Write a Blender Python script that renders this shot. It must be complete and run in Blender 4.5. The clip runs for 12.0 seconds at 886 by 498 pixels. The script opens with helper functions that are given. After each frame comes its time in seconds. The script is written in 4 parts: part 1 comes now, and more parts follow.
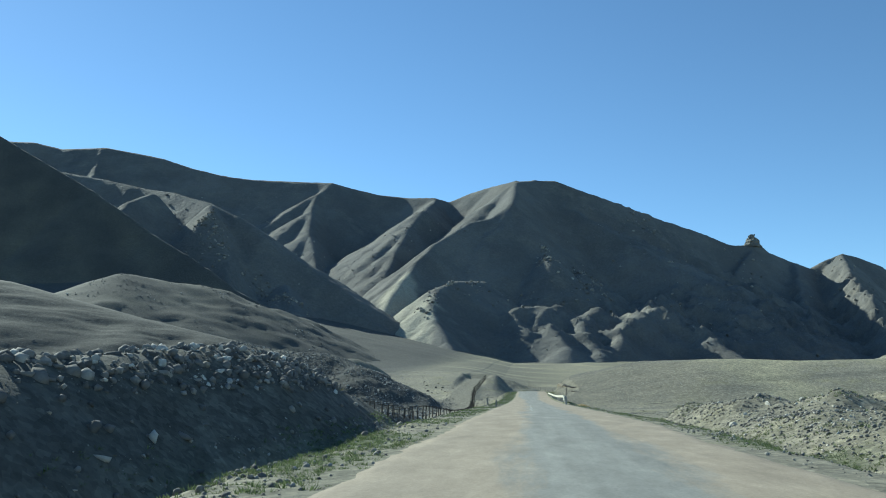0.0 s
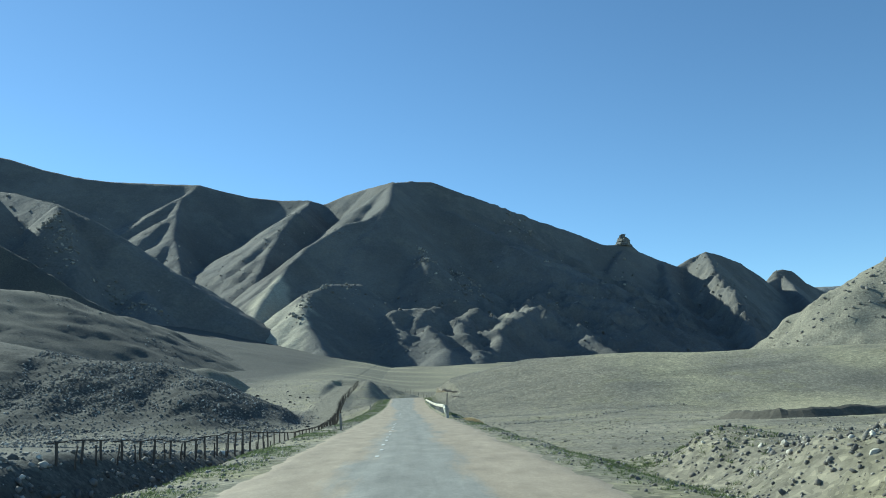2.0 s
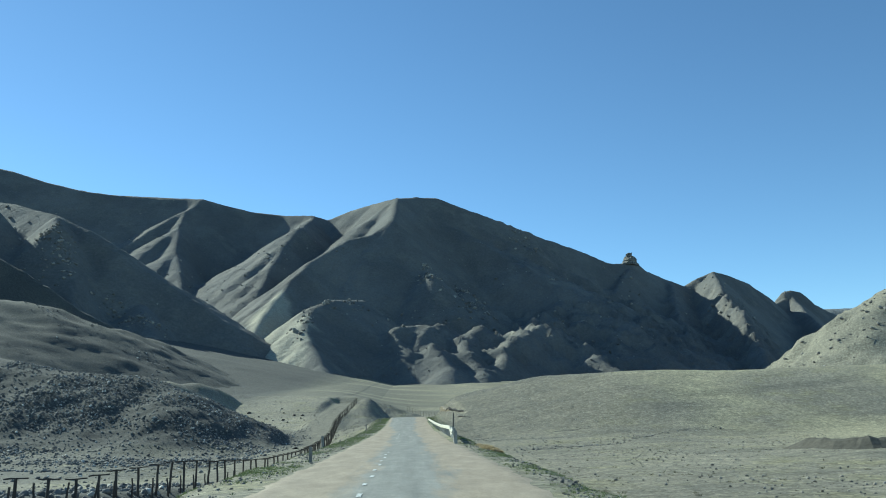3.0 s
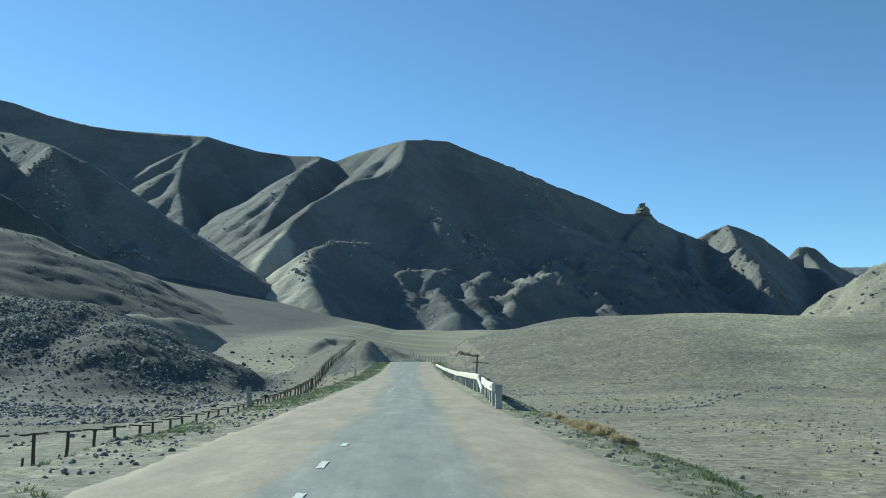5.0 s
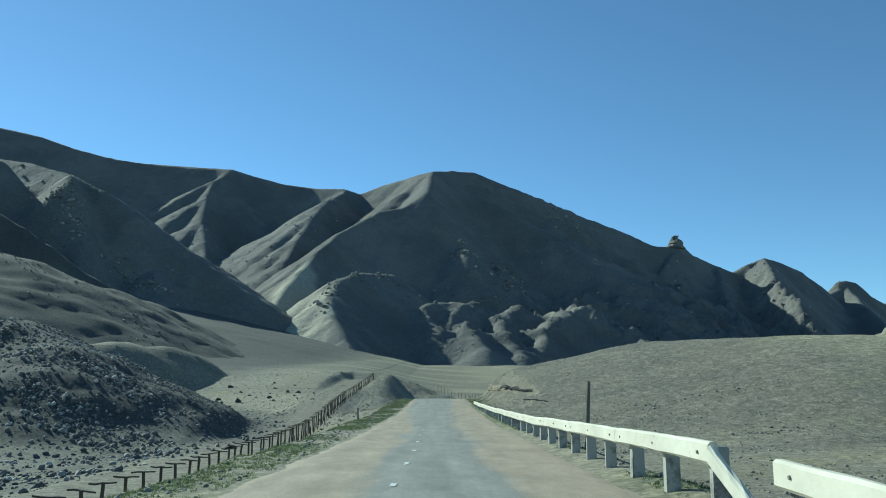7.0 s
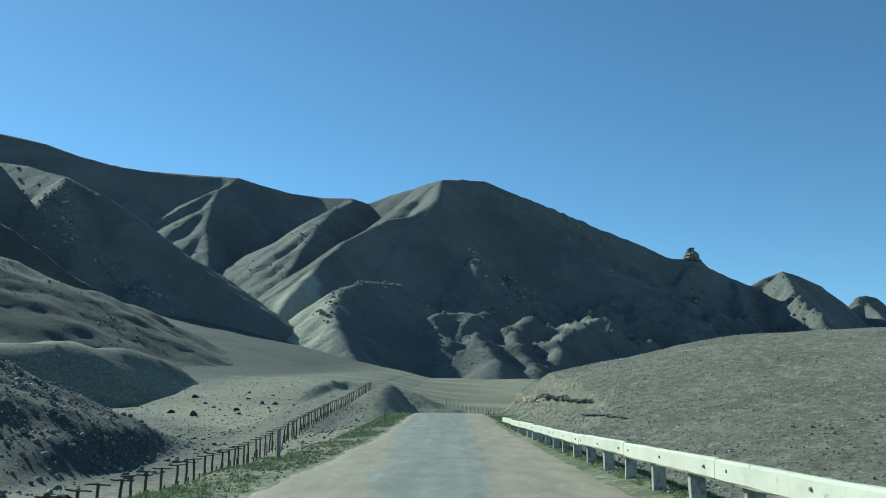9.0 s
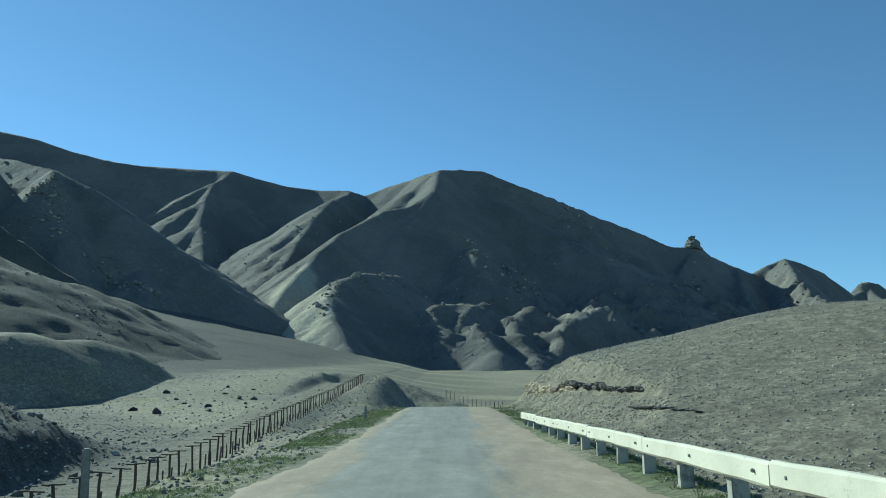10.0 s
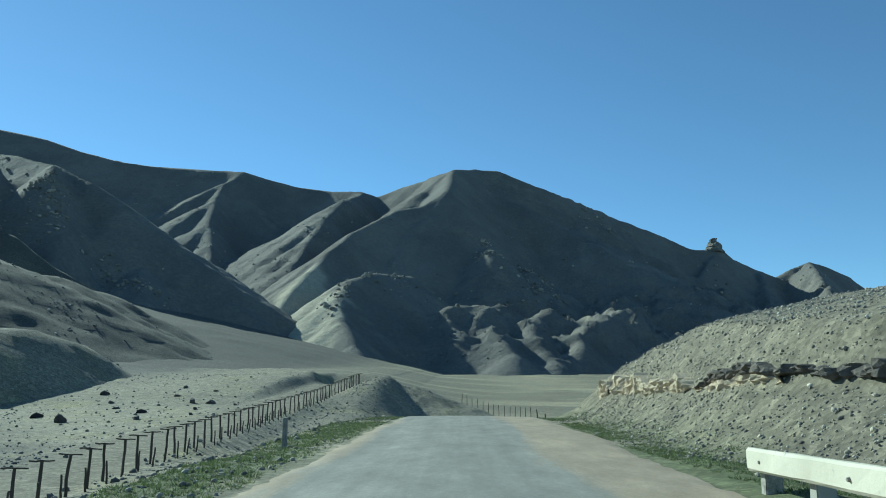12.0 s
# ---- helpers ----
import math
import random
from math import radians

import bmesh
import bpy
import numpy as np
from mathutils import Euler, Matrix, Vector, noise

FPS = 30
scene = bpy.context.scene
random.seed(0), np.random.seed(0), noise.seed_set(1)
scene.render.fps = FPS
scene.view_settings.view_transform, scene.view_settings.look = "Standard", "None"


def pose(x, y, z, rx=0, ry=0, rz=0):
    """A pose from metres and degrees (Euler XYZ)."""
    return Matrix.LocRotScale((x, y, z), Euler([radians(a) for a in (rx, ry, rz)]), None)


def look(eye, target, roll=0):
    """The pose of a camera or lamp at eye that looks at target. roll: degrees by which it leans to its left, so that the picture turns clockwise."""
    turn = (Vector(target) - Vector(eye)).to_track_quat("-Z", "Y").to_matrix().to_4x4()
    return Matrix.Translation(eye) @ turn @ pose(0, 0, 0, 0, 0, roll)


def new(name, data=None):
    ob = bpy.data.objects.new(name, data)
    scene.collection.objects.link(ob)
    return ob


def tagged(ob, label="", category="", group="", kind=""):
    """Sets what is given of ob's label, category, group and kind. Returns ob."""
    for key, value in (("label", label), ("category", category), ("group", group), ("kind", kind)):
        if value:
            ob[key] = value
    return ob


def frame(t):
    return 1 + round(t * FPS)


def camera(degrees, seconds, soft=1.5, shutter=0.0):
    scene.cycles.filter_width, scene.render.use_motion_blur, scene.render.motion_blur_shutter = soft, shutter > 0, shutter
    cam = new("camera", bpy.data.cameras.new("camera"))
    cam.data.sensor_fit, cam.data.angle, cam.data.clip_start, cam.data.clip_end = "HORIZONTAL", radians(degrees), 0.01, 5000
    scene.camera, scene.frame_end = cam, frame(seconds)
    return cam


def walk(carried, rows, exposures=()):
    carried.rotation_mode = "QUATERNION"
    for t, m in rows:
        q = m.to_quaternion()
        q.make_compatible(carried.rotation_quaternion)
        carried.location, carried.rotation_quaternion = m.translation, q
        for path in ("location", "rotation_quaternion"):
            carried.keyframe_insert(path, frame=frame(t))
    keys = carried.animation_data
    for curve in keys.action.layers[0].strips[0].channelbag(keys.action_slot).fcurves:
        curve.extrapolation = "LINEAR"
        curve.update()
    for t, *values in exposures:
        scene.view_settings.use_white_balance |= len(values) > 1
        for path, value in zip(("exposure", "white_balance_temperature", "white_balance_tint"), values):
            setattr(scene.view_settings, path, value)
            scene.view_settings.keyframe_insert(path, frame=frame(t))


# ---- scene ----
LENS = 57.32
PATH = [
    (0.0, pose(-0.99, -0.69, 1.18, 100.06, -0.10, 5.88)),
    (0.5, pose(-0.65, 6.16, 1.42, 100.47, 0.26, -0.30)),
    (1.0, pose(-0.36, 12.98, 1.58, 100.72, 0.61, -1.92)),
    (1.5, pose(-0.11, 19.78, 1.64, 100.47, 1.49, -2.33)),
    (2.0, pose(0.13, 26.54, 1.68, 100.29, 2.22, -2.44)),
    (2.5, pose(0.30, 33.34, 1.74, 101.11, 2.28, -2.65)),
    (2.7, pose(0.35, 36.08, 1.75, 101.60, 1.94, -2.64)),
    (4.3, pose(0.59, 58.14, 1.53, 100.02, 0.66, -0.57)),
    (4.5, pose(0.58, 60.91, 1.49, 99.07, 0.22, -0.74)),
    (5.0, pose(0.51, 67.87, 1.44, 97.98, -0.04, -2.00)),
    (5.5, pose(0.41, 74.92, 1.41, 98.47, -0.16, -2.83)),
    (6.0, pose(0.29, 82.03, 1.39, 99.28, -0.52, -2.55)),
    (6.5, pose(0.15, 89.16, 1.41, 100.00, -0.67, -1.66)),
    (7.0, pose(0.03, 96.27, 1.40, 100.55, -0.32, -0.19)),
    (7.2, pose(-0.02, 99.19, 1.38, 100.72, -0.21, 0.30)),
    (8.8, pose(-0.09, 122.97, 1.36, 101.54, -0.67, 0.49)),
    (9.0, pose(-0.09, 125.87, 1.37, 101.57, -0.80, 0.38)),
    (9.5, pose(-0.02, 132.96, 1.40, 101.18, -0.50, 0.39)),
    (10.0, pose(-0.01, 140.07, 1.47, 101.10, -0.03, 0.42)),
    (10.5, pose(-0.08, 147.23, 1.55, 101.26, 0.05, 1.63)),
    (11.0, pose(-0.18, 154.31, 1.59, 101.59, 0.13, 2.60)),
    (11.5, pose(-0.30, 161.32, 1.62, 101.68, -0.51, 2.36)),
    (12.0, pose(-0.46, 168.09, 1.70, 101.50, -0.36, 1.36)),
]
cam = camera(LENS, 12.0, soft=1.0)
walk(cam, PATH, exposures=[(0.0, 0.46, 5650, -9), (2.5, 0.48, 5600, -11), (5.5, 0.46, 5550, -12), (6.0, 0.48, 5550, -12), (7.0, 0.29, 5450, -16), (9.5, 0.24, 5400, -18), (12.0, 0.31, 5400, -18)])

# ---- daylight ----
SUN_AHEAD, SUN_UP = radians(42), radians(30)
to_sun = Vector((-math.cos(SUN_UP) * math.cos(SUN_AHEAD), math.cos(SUN_UP) * math.sin(SUN_AHEAD), math.sin(SUN_UP)))
world = bpy.data.worlds.new("world")
scene.world = world
world.use_nodes = True
wn = world.node_tree
sky = wn.nodes.new("ShaderNodeTexSky")
sky.sky_type = "NISHITA"
sky.sun_disc = False
sky.sun_elevation = SUN_UP
sky.sun_rotation = math.atan2(to_sun.x, to_sun.y)
sky.altitude, sky.air_density, sky.dust_density, sky.ozone_density = 2500, 1.0, 0.2, 2.5
wn.links.new(sky.outputs[0], wn.nodes["Background"].inputs[0])
wn.nodes["Background"].inputs[1].default_value = 0.11
sun = new("sun", bpy.data.lights.new("sun", "SUN"))
sun.data.energy, sun.data.angle, sun.data.color = 5.0, radians(0.6), (1.0, 0.93, 0.82)
sun.matrix_world = look((0, 0, 300), Vector((0, 0, 300)) - to_sun)


# ---- materials ----
def nodes_of(name, rough=0.9):
    m = bpy.data.materials.new(name)
    m.use_nodes = True
    t = m.node_tree
    b = t.nodes["Principled BSDF"]
    b.inputs["Roughness"].default_value = rough
    b.inputs["Specular IOR Level"].default_value = 0.25
    return m, t, b


def node(t, kind, **values):
    n = t.nodes.new(kind)
    for k, v in values.items():
        n.inputs[k.replace("_", " ")].default_value = v
    return n


def noise_at(t, coord, scale, detail=6.0, rough=0.6, stretch=None):
    n = node(t, "ShaderNodeTexNoise", Scale=scale, Detail=detail, Roughness=rough)
    if stretch:
        mp = node(t, "ShaderNodeMapping", Scale=stretch)
        t.links.new(coord, mp.inputs[0])
        coord = mp.outputs[0]
    t.links.new(coord, n.inputs["Vector"])
    return n.outputs["Fac"]


def ramp(t, fac, stops):
    r = t.nodes.new("ShaderNodeValToRGB")
    e = r.color_ramp.elements
    while len(e) < len(stops):
        e.new(0.5)
    for el, (p, c) in zip(e, stops):
        el.position, el.color = p, (*c, 1) if len(c) == 3 else c
    t.links.new(fac, r.inputs[0])
    return r.outputs[0]


def mix(t, fac, a, b, mode="MIX"):
    m = t.nodes.new("ShaderNodeMix")
    m.data_type, m.blend_type = "RGBA", mode
    for sock, v in ((m.inputs[0], fac), (m.inputs[6], a), (m.inputs[7], b)):
        if isinstance(v, (int, float)):
            sock.default_value = v
        elif isinstance(v, tuple):
            sock.default_value = (*v, 1)
        else:
            t.links.new(v, sock)
    return m.outputs[2]


def bump(t, b, height, strength, distance, before=None):
    n = node(t, "ShaderNodeBump", Strength=strength, Distance=distance)
    t.links.new(height, n.inputs["Height"])
    if before:
        t.links.new(before, n.inputs["Normal"])
    t.links.new(n.outputs[0], b.inputs["Normal"])
    return n.outputs[0]


def earth(name, low, high, accent, scale=1.0, grain=0.35, soils=None, relief=1.0, pebbles=1.0):
    """Stony ground: two soil colours in patches, an accent colour in streaks, pebbly grain and relief."""
    m, t, b = nodes_of(name, 0.95)
    co = t.nodes.new("ShaderNodeTexCoord").outputs["Object"]
    broad = ramp(t, noise_at(t, co, 0.035 * scale, 8, 0.65), [(0.35, low), (0.65, high)])
    patch = ramp(t, noise_at(t, co, 0.09 * scale, 7, 0.7), [(0.5, (0, 0, 0)), (0.68, (1, 1, 1))])
    col = mix(t, patch, broad, accent)
    if soils:
        kind = t.nodes.new("ShaderNodeVertexColor")
        kind.layer_name = "soil"
        rgb = t.nodes.new("ShaderNodeSeparateColor")
        t.links.new(kind.outputs["Color"], rgb.inputs[0])
        for sock, tone in zip((kind.outputs["Alpha"], rgb.outputs[2], rgb.outputs[1], rgb.outputs[0]), soils):
            two = ramp(t, noise_at(t, co, 0.8, 7, 0.7), [(0.35, tone), (0.7, tuple(c * 1.5 for c in tone))])
            col = mix(t, sock, col, two)
    fine = noise_at(t, co, 1.1 * scale, 10, 0.75)
    col = mix(t, grain, col, ramp(t, fine, [(0.3, (0.10, 0.10, 0.09)), (0.5, (0.5, 0.5, 0.48)), (0.72, (0.95, 0.93, 0.88))]), "OVERLAY")
    for size, share in ((4.5, 0.42), (1.4, 0.3)):
        cell = node(t, "ShaderNodeTexVoronoi", Scale=size * scale)
        t.links.new(co, cell.inputs["Vector"])
        tone = ramp(t, cell.outputs["Color"], [(0.15, (0.12, 0.12, 0.12)), (0.6, (0.5, 0.5, 0.49)), (0.95, (0.98, 0.96, 0.92))])
        col = mix(t, share * pebbles, col, tone, "OVERLAY")
    t.links.new(col, b.inputs["Base Color"])
    n1 = bump(t, b, noise_at(t, co, 0.12 * scale, 8, 0.7), 0.35 * relief, 1.3 * relief / scale)
    n2 = bump(t, b, cell.outputs["Distance"], 0.12 * pebbles, 0.2 / scale, n1)
    bump(t, b, fine, 0.8 * pebbles, 0.22 * relief / scale, n2)
    return m


# the last soil is dark scree earth, deepened for shade between rocks
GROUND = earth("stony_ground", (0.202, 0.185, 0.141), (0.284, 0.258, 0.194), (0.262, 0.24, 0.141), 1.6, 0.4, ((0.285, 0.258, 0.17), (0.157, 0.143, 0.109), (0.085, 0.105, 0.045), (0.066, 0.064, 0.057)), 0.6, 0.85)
ROCKY = earth("mountain_slope", (0.118, 0.117, 0.11), (0.18, 0.174, 0.158), (0.195, 0.182, 0.155), 0.35, 0.25, ((0.30, 0.28, 0.22), (0.1, 0.1, 0.1), (0.1, 0.1, 0.1), (0.10, 0.095, 0.086)), 1.7, 0.2)
NEAR_HILL = earth("hill_slope", (0.108, 0.104, 0.085), (0.168, 0.16, 0.122), (0.17, 0.163, 0.104), 0.9, 0.55, ((0.19, 0.178, 0.14), (0.1, 0.1, 0.1), (0.1, 0.1, 0.1), (0.07, 0.067, 0.06)))
# paler and bluer than the near rock: haze put into the colour
HAZE_TINTED = earth("haze_tinted_slope", (0.20, 0.21, 0.21), (0.25, 0.25, 0.24), (0.24, 0.23, 0.2), 0.1, 0.2)


# ---- terrain arithmetic ----
def gradient_noise(x, y, seed):
    ix, iy = np.floor(x).astype(np.int64), np.floor(y).astype(np.int64)
    fx, fy = x - ix, y - iy

    def corner(i, j):
        h = ((ix + i) * 374761393 + (iy + j) * 668265263 + seed * 974634777) & 0xFFFFFFFF
        h = ((h ^ (h >> 13)) * 1274126177) & 0xFFFFFFFF
        a = (h ^ (h >> 16)) / 4294967296.0 * 2 * np.pi
        return np.cos(a) * (fx - i) + np.sin(a) * (fy - j)

    u, v = fx * fx * fx * (fx * (fx * 6 - 15) + 10), fy * fy * fy * (fy * (fy * 6 - 15) + 10)
    return (corner(0, 0) * (1 - u) + corner(1, 0) * u) * (1 - v) + (corner(0, 1) * (1 - u) + corner(1, 1) * u) * v


def fractal(x, y, size, octaves, seed, gain=0.5):
    total, amp = 0.0, 1.0
    for k in range(octaves):
        total = total + amp * gradient_noise(x / size + 17.3 * k, y / size - 9.1 * k, seed + k)
        size, amp = size / 2.03, amp * gain
    return total


def ridged(x, y, size, octaves, seed, gain=0.5):
    total, amp = 0.0, 1.0
    for k in range(octaves):
        total = total + amp * (0.5 - np.abs(gradient_noise(x / size + 5.7 * k, y / size + 3.3 * k, seed + k)) * 1.4)
        size, amp = size / 2.1, amp * gain
    return total


def tent(x, y, crest, left, right, round_top=3.0):
    """Height of a ridge whose crest runs through the points, falling off by the two slopes, left and right of its course.
    Also how far down from the crest each place lies."""
    best = np.full(x.shape, -1e4)
    far = np.full(x.shape, 1e4)
    for (ax, ay, az), (bx, by, bz) in zip(crest, crest[1:]):
        dx, dy = bx - ax, by - ay
        n = dx * dx + dy * dy
        s = np.clip(((x - ax) * dx + (y - ay) * dy) / n, 0, 1)
        d = np.hypot(x - ax - s * dx, y - ay - s * dy)
        side = (x - ax) * dy - (y - ay) * dx
        w = 0.5 + 0.5 * np.clip(side / (np.sqrt(n) * (0.25 * d + 4)), -1, 1)
        slope = left * (1 - w) + right * w
        h = az + s * (bz - az) - slope * (np.sqrt(d * d + round_top * round_top) - round_top)
        far = np.where(h > best, d, far)
        best = np.maximum(best, h)
    return best, far


def smooth_max(a, b, k):
    h = np.clip(0.5 + 0.5 * (a - b) / k, 0, 1)
    return b * (1 - h) + a * h + k * h * (1 - h)


def step(a, b, v):
    u = np.clip((v - a) / (b - a), 0, 1)
    return u * u * (3 - 2 * u)


def spaced(nodes):
    """A row of coordinates: (from, to, first gap, last gap) stretches joined."""
    out = []
    for a, b, g0, g1 in nodes:
        p = a
        while p < b - 1e-6:
            out.append(p)
            p += g0 + (g1 - g0) * (p - a) / (b - a)
    return np.array(out + [nodes[-1][1]])


def sheet(name, xs, ys, height, material, keep=None, soil=None):
    """A grid mesh over xs and ys at the heights that the function gives; keep: where its faces stay."""
    gx, gy = np.meshgrid(xs, ys)
    gz = height(gx, gy)
    nx, ny = len(xs), len(ys)
    co = np.stack([gx, gy, gz], -1).reshape(-1, 3)
    kinds = soil(gx, gy, gz).reshape(-1, 4) if soil else None
    i = (np.arange(ny - 1)[:, None] * nx + np.arange(nx - 1)[None]).ravel()
    quads = np.stack([i, i + 1, i + nx + 1, i + nx], 1)
    if keep is not None:
        k = keep(gx, gy, gz).ravel()
        quads = quads[k[quads].any(1)]
        used = np.unique(quads)
        back = np.zeros(len(co), np.int64)
        back[used] = np.arange(len(used))
        co, quads = co[used], back[quads]
        kinds = kinds[used] if soil else None
    me = bpy.data.meshes.new(name)
    me.vertices.add(len(co))
    me.vertices.foreach_set("co", co.ravel())
    me.loops.add(len(quads) * 4)
    me.loops.foreach_set("vertex_index", quads.ravel().astype(np.int32))
    me.polygons.add(len(quads))
    me.polygons.foreach_set("loop_start", np.arange(len(quads), dtype=np.int32) * 4)
    me.polygons.foreach_set("use_smooth", np.ones(len(quads), bool))
    me.update(calc_edges=True)
    if soil:
        me.color_attributes.new("soil", "FLOAT_COLOR", "POINT").data.foreach_set("color", kinds.ravel())
    me.materials.append(material)
    return new(name, me)


# ---- the valley floor, the road's bed and the near hills ----
ROAD_Y = (-60, 0, 30, 60, 95, 125, 147, 168, 186, 200, 210, 217, 226, 250, 300, 400)
ROAD_Z = (0.0, -0.1, 0.15, 0.05, -0.1, -0.1, 0.05, 0.35, 0.85, 1.3, 1.55, 1.62, 1.45, 0.2, -2.0, 0.0)


def road_z(y):
    k = np.linspace(-6, 6, 7)
    return sum(np.interp(y + a, ROAD_Y, ROAD_Z) for a in k) / len(k)


def road_x(y):
    return 0.06 * np.clip(y - 222, 0, 200) ** 1.5


def fence_x(y):
    return np.interp(y, (-60, 60, 83, 100, 117, 150, 180, 193, 213, 240, 265, 287), (-20, -12.8, -10.9, -10.0, -9.5, -11.2, -13.2, -13.9, -15.2, -16.5, -16.3, -15.5))


def track_x(y):
    return fence_x(y) - 3.6


def track_z(y):
    return np.interp(y, (-60, 60, 80, 100, 130, 160, 180, 193, 213, 240, 265, 287, 297, 315, 340), (0.2, 0.1, -1.3, -2.35, -2.45, -2.4, -2.2, -1.45, -0.2, 1.5, 3.5, 5.8, 6.2, 5.0, 3.0))


HILL = ((2.7, 216.6, 0.9), (6.9, 208.7, 3.1), (8.7, 206.6, 3.6), (13.3, 204.6, 5.2), (19.9, 201.2, 7.0), (28, 197.7, 8.8), (40, 186.8, 8.6), (62, 183.9, 8.2), (110, 180, 8.6), (240, 200, 9))
SPUR = ((-150, 215, 33), (-100, 202, 20), (-61, 190, 11.2), (-49, 189, 10.2), (-38, 179, 6.4), (-33, 178, 3.6), (-25, 175, -1.2))
HEAPS = ((9.3, 38.5, 0.8, 1.9), (7.9, 41.6, 0.6, 1.4), (12.5, 35.5, 0.9, 2.0), (11.5, 43.5, 0.8, 2.0), (16.0, 40.0, 1.0, 2.4), (9.0, 29.0, 0.3, 2.0), (13.0, 28.0, 0.5, 2.5), (8.2, 47.5, 0.5, 1.5))
SKIRT = ((-38, 178, 6.2), (-34.5, 187, 4.4), (-31.5, 189, 2.0), (-28, 190, 0.4), (-24, 190, -0.6))
MOUND = ((-60, 330, 10.5), (-27.6, 303, 8.6), (-22.4, 300, 8.0), (-18.2, 298, 7.5), (-15.1, 297, 7.1), (-11.9, 298, 6.7), (-8.5, 299, 5.9), (-5.1, 301, 4.5), (-2.3, 304, 3.1), (-0.5, 307, 2.0))
BANK = ((-11.8, -30, 1.3), (-10.8, 5, 1.5), (-10.3, 15, 1.9), (-9.8, 22, 2.5), (-9.4, 27, 2.3), (-8.7, 32, 1.2), (-8.1, 36.5, -0.5))


def ground_z(x, y):
    zr = road_z(y)
    base = np.interp(y, (-100, 60, 130, 200, 250, 300, 400, 600, 700, 900, 5000), (-1.2, -1.5, -1.8, -1.2, -0.6, 1.0, 7.0, 21.0, 27.0, 30.0, 30.0)) - 0.9 * step(6, 10, -x) * step(20, 60, y) * (1 - step(150, 200, y))
    base = base + np.interp(y, (120, 220, 300, 400, 520, 640), (0.0, 0.03, 0.08, 0.15, 0.22, 0.23)) * np.clip(-x - 12, 0, 270) - 0.02 * np.clip(x - 100, 0, 400) * step(300, 500, y)
    base = base + fractal(x, y, 40, 4, 3) * 0.9 * step(6, 30, np.abs(x))
    side = np.interp(y, (190, 215, 237, 255, 265, 282, 300, 340, 400, 500, 600), (-1.4, -0.8, 0.5, 2.0, 3.6, 6.2, 7.8, 10.3, 14.0, 20.0, 26.0))
    base = base + np.clip(side - base, 0, 20) * step(4.5 - 0.16 * np.clip(y - 300, 0, 200), 13 + 0.35 * np.clip(y - 300, 0, 200), -x) * (1 - step(150, 280, -x)) * step(190, 215, y) * (1 - step(520, 640, y))
    base = base + 1.7 * step(4, 9, x) * (1 - step(46, 66, y + 3 * fractal(x, y, 15, 3, 31))) * (1 - step(25, 60, x))
    for hx, hy, hh, hr in HEAPS:
        base = base + hh * np.exp(-((x - hx) ** 2 + (y - hy) ** 2) / (hr * hr)) * (1 + 0.5 * fractal(x, y, 2.0, 3, 32))
    # left: the boulder spur
    pile, d = tent(x, y, SPUR, 0.6, 0.46, 5)
    pile = smooth_max(pile, tent(x, y, SKIRT, 0.6, 0.5, 3)[0], 1.5)
    pile = pile + fractal(x, y, 9, 4, 8) * 0.9 * step(0, 8, d)
    z = smooth_max(base, pile, 2.5)
    # left: the mound that the old track cuts through
    mound, d = tent(x, y, MOUND, 0.5, 0.34, 1.0)
    mound = mound + fractal(x, y, 4, 4, 29) * 0.35
    z = smooth_max(z, mound, 0.8)
    # right: the gravel hill with its cut bank
    hill, d = tent(x, y, HILL, 0.30, 0.303, 6)
    across = x - np.interp(y, (172, 180, 188, 196, 207), (3.0, 1.8, 0.0, -0.4, -0.8))
    hill = np.minimum(hill, road_z(y) + np.interp(across, (3.0, 4.9, 7.5, 8.1, 9.0, 11.0, 14.0, 30.0), (-0.4, 0.1, 1.35, 2.2, 3.2, 4.9, 8.0, 30.0)))
    hill = hill + fractal(x, y, 22, 4, 33) * 0.35
    z = smooth_max(z, hill, 2.0)
    # the cut bank along the old track
    far_side = track_x(y) - x
    z = z + np.interp(y, (215, 235, 262, 285, 300), (0.0, 0.3, 0.45, 0.5, 0.2)) * step(3.2, 4.2, far_side) * (1 - step(9, 26, far_side))
    # the old track, levelled
    tw = 1 - step(2.8, 6.0, np.abs(x - track_x(y)))
    tw = tw * (1 - step(300, 312, y)) * step(20, 60, y)
    z = z * (1 - tw) + track_z(y) * tw
    # the road's embankment
    off = np.abs(x - road_x(y))
    edge = off + fractal(x, y, 5, 3, 5) * 0.5
    w = np.where(x < 0, 1 - step(5.3, 8.2, edge), 1 - step(4.5, 7.4, edge))
    w = w * (1 - step(235, 300, y))
    z = z * (1 - w) + (zr - 0.06 - 0.03 * np.clip(off - 3.4, 0, 3)) * w
    # right: the raised verge that carries the guardrail
    z = z + 0.18 * np.exp(-((x - 4.2) / 0.7) ** 2) * step(94, 101, y) * (1 - step(181, 190, y)) * (1 + 0.25 * fractal(x, y, 3, 3, 45))
    # left: the spoil heap beside the verge
    bank, d = tent(x, y, BANK, 0.30, 0.95, 0.8)
    z = smooth_max(z, bank + fractal(x, y, 5, 4, 21) * 0.25 * step(0, 2, d), 0.5)
    rough = step(3.9, 5.5, off) * (1 - 0.8 * tw)
    return z + rough * (fractal(x, y, 2.2, 3, 44) * (0.10 - 0.06 * step(8, 12, x) * step(60, 75, y)) + fractal(x, y, 0.7, 2, 51) * 0.035 * (np.abs(x) < 40))


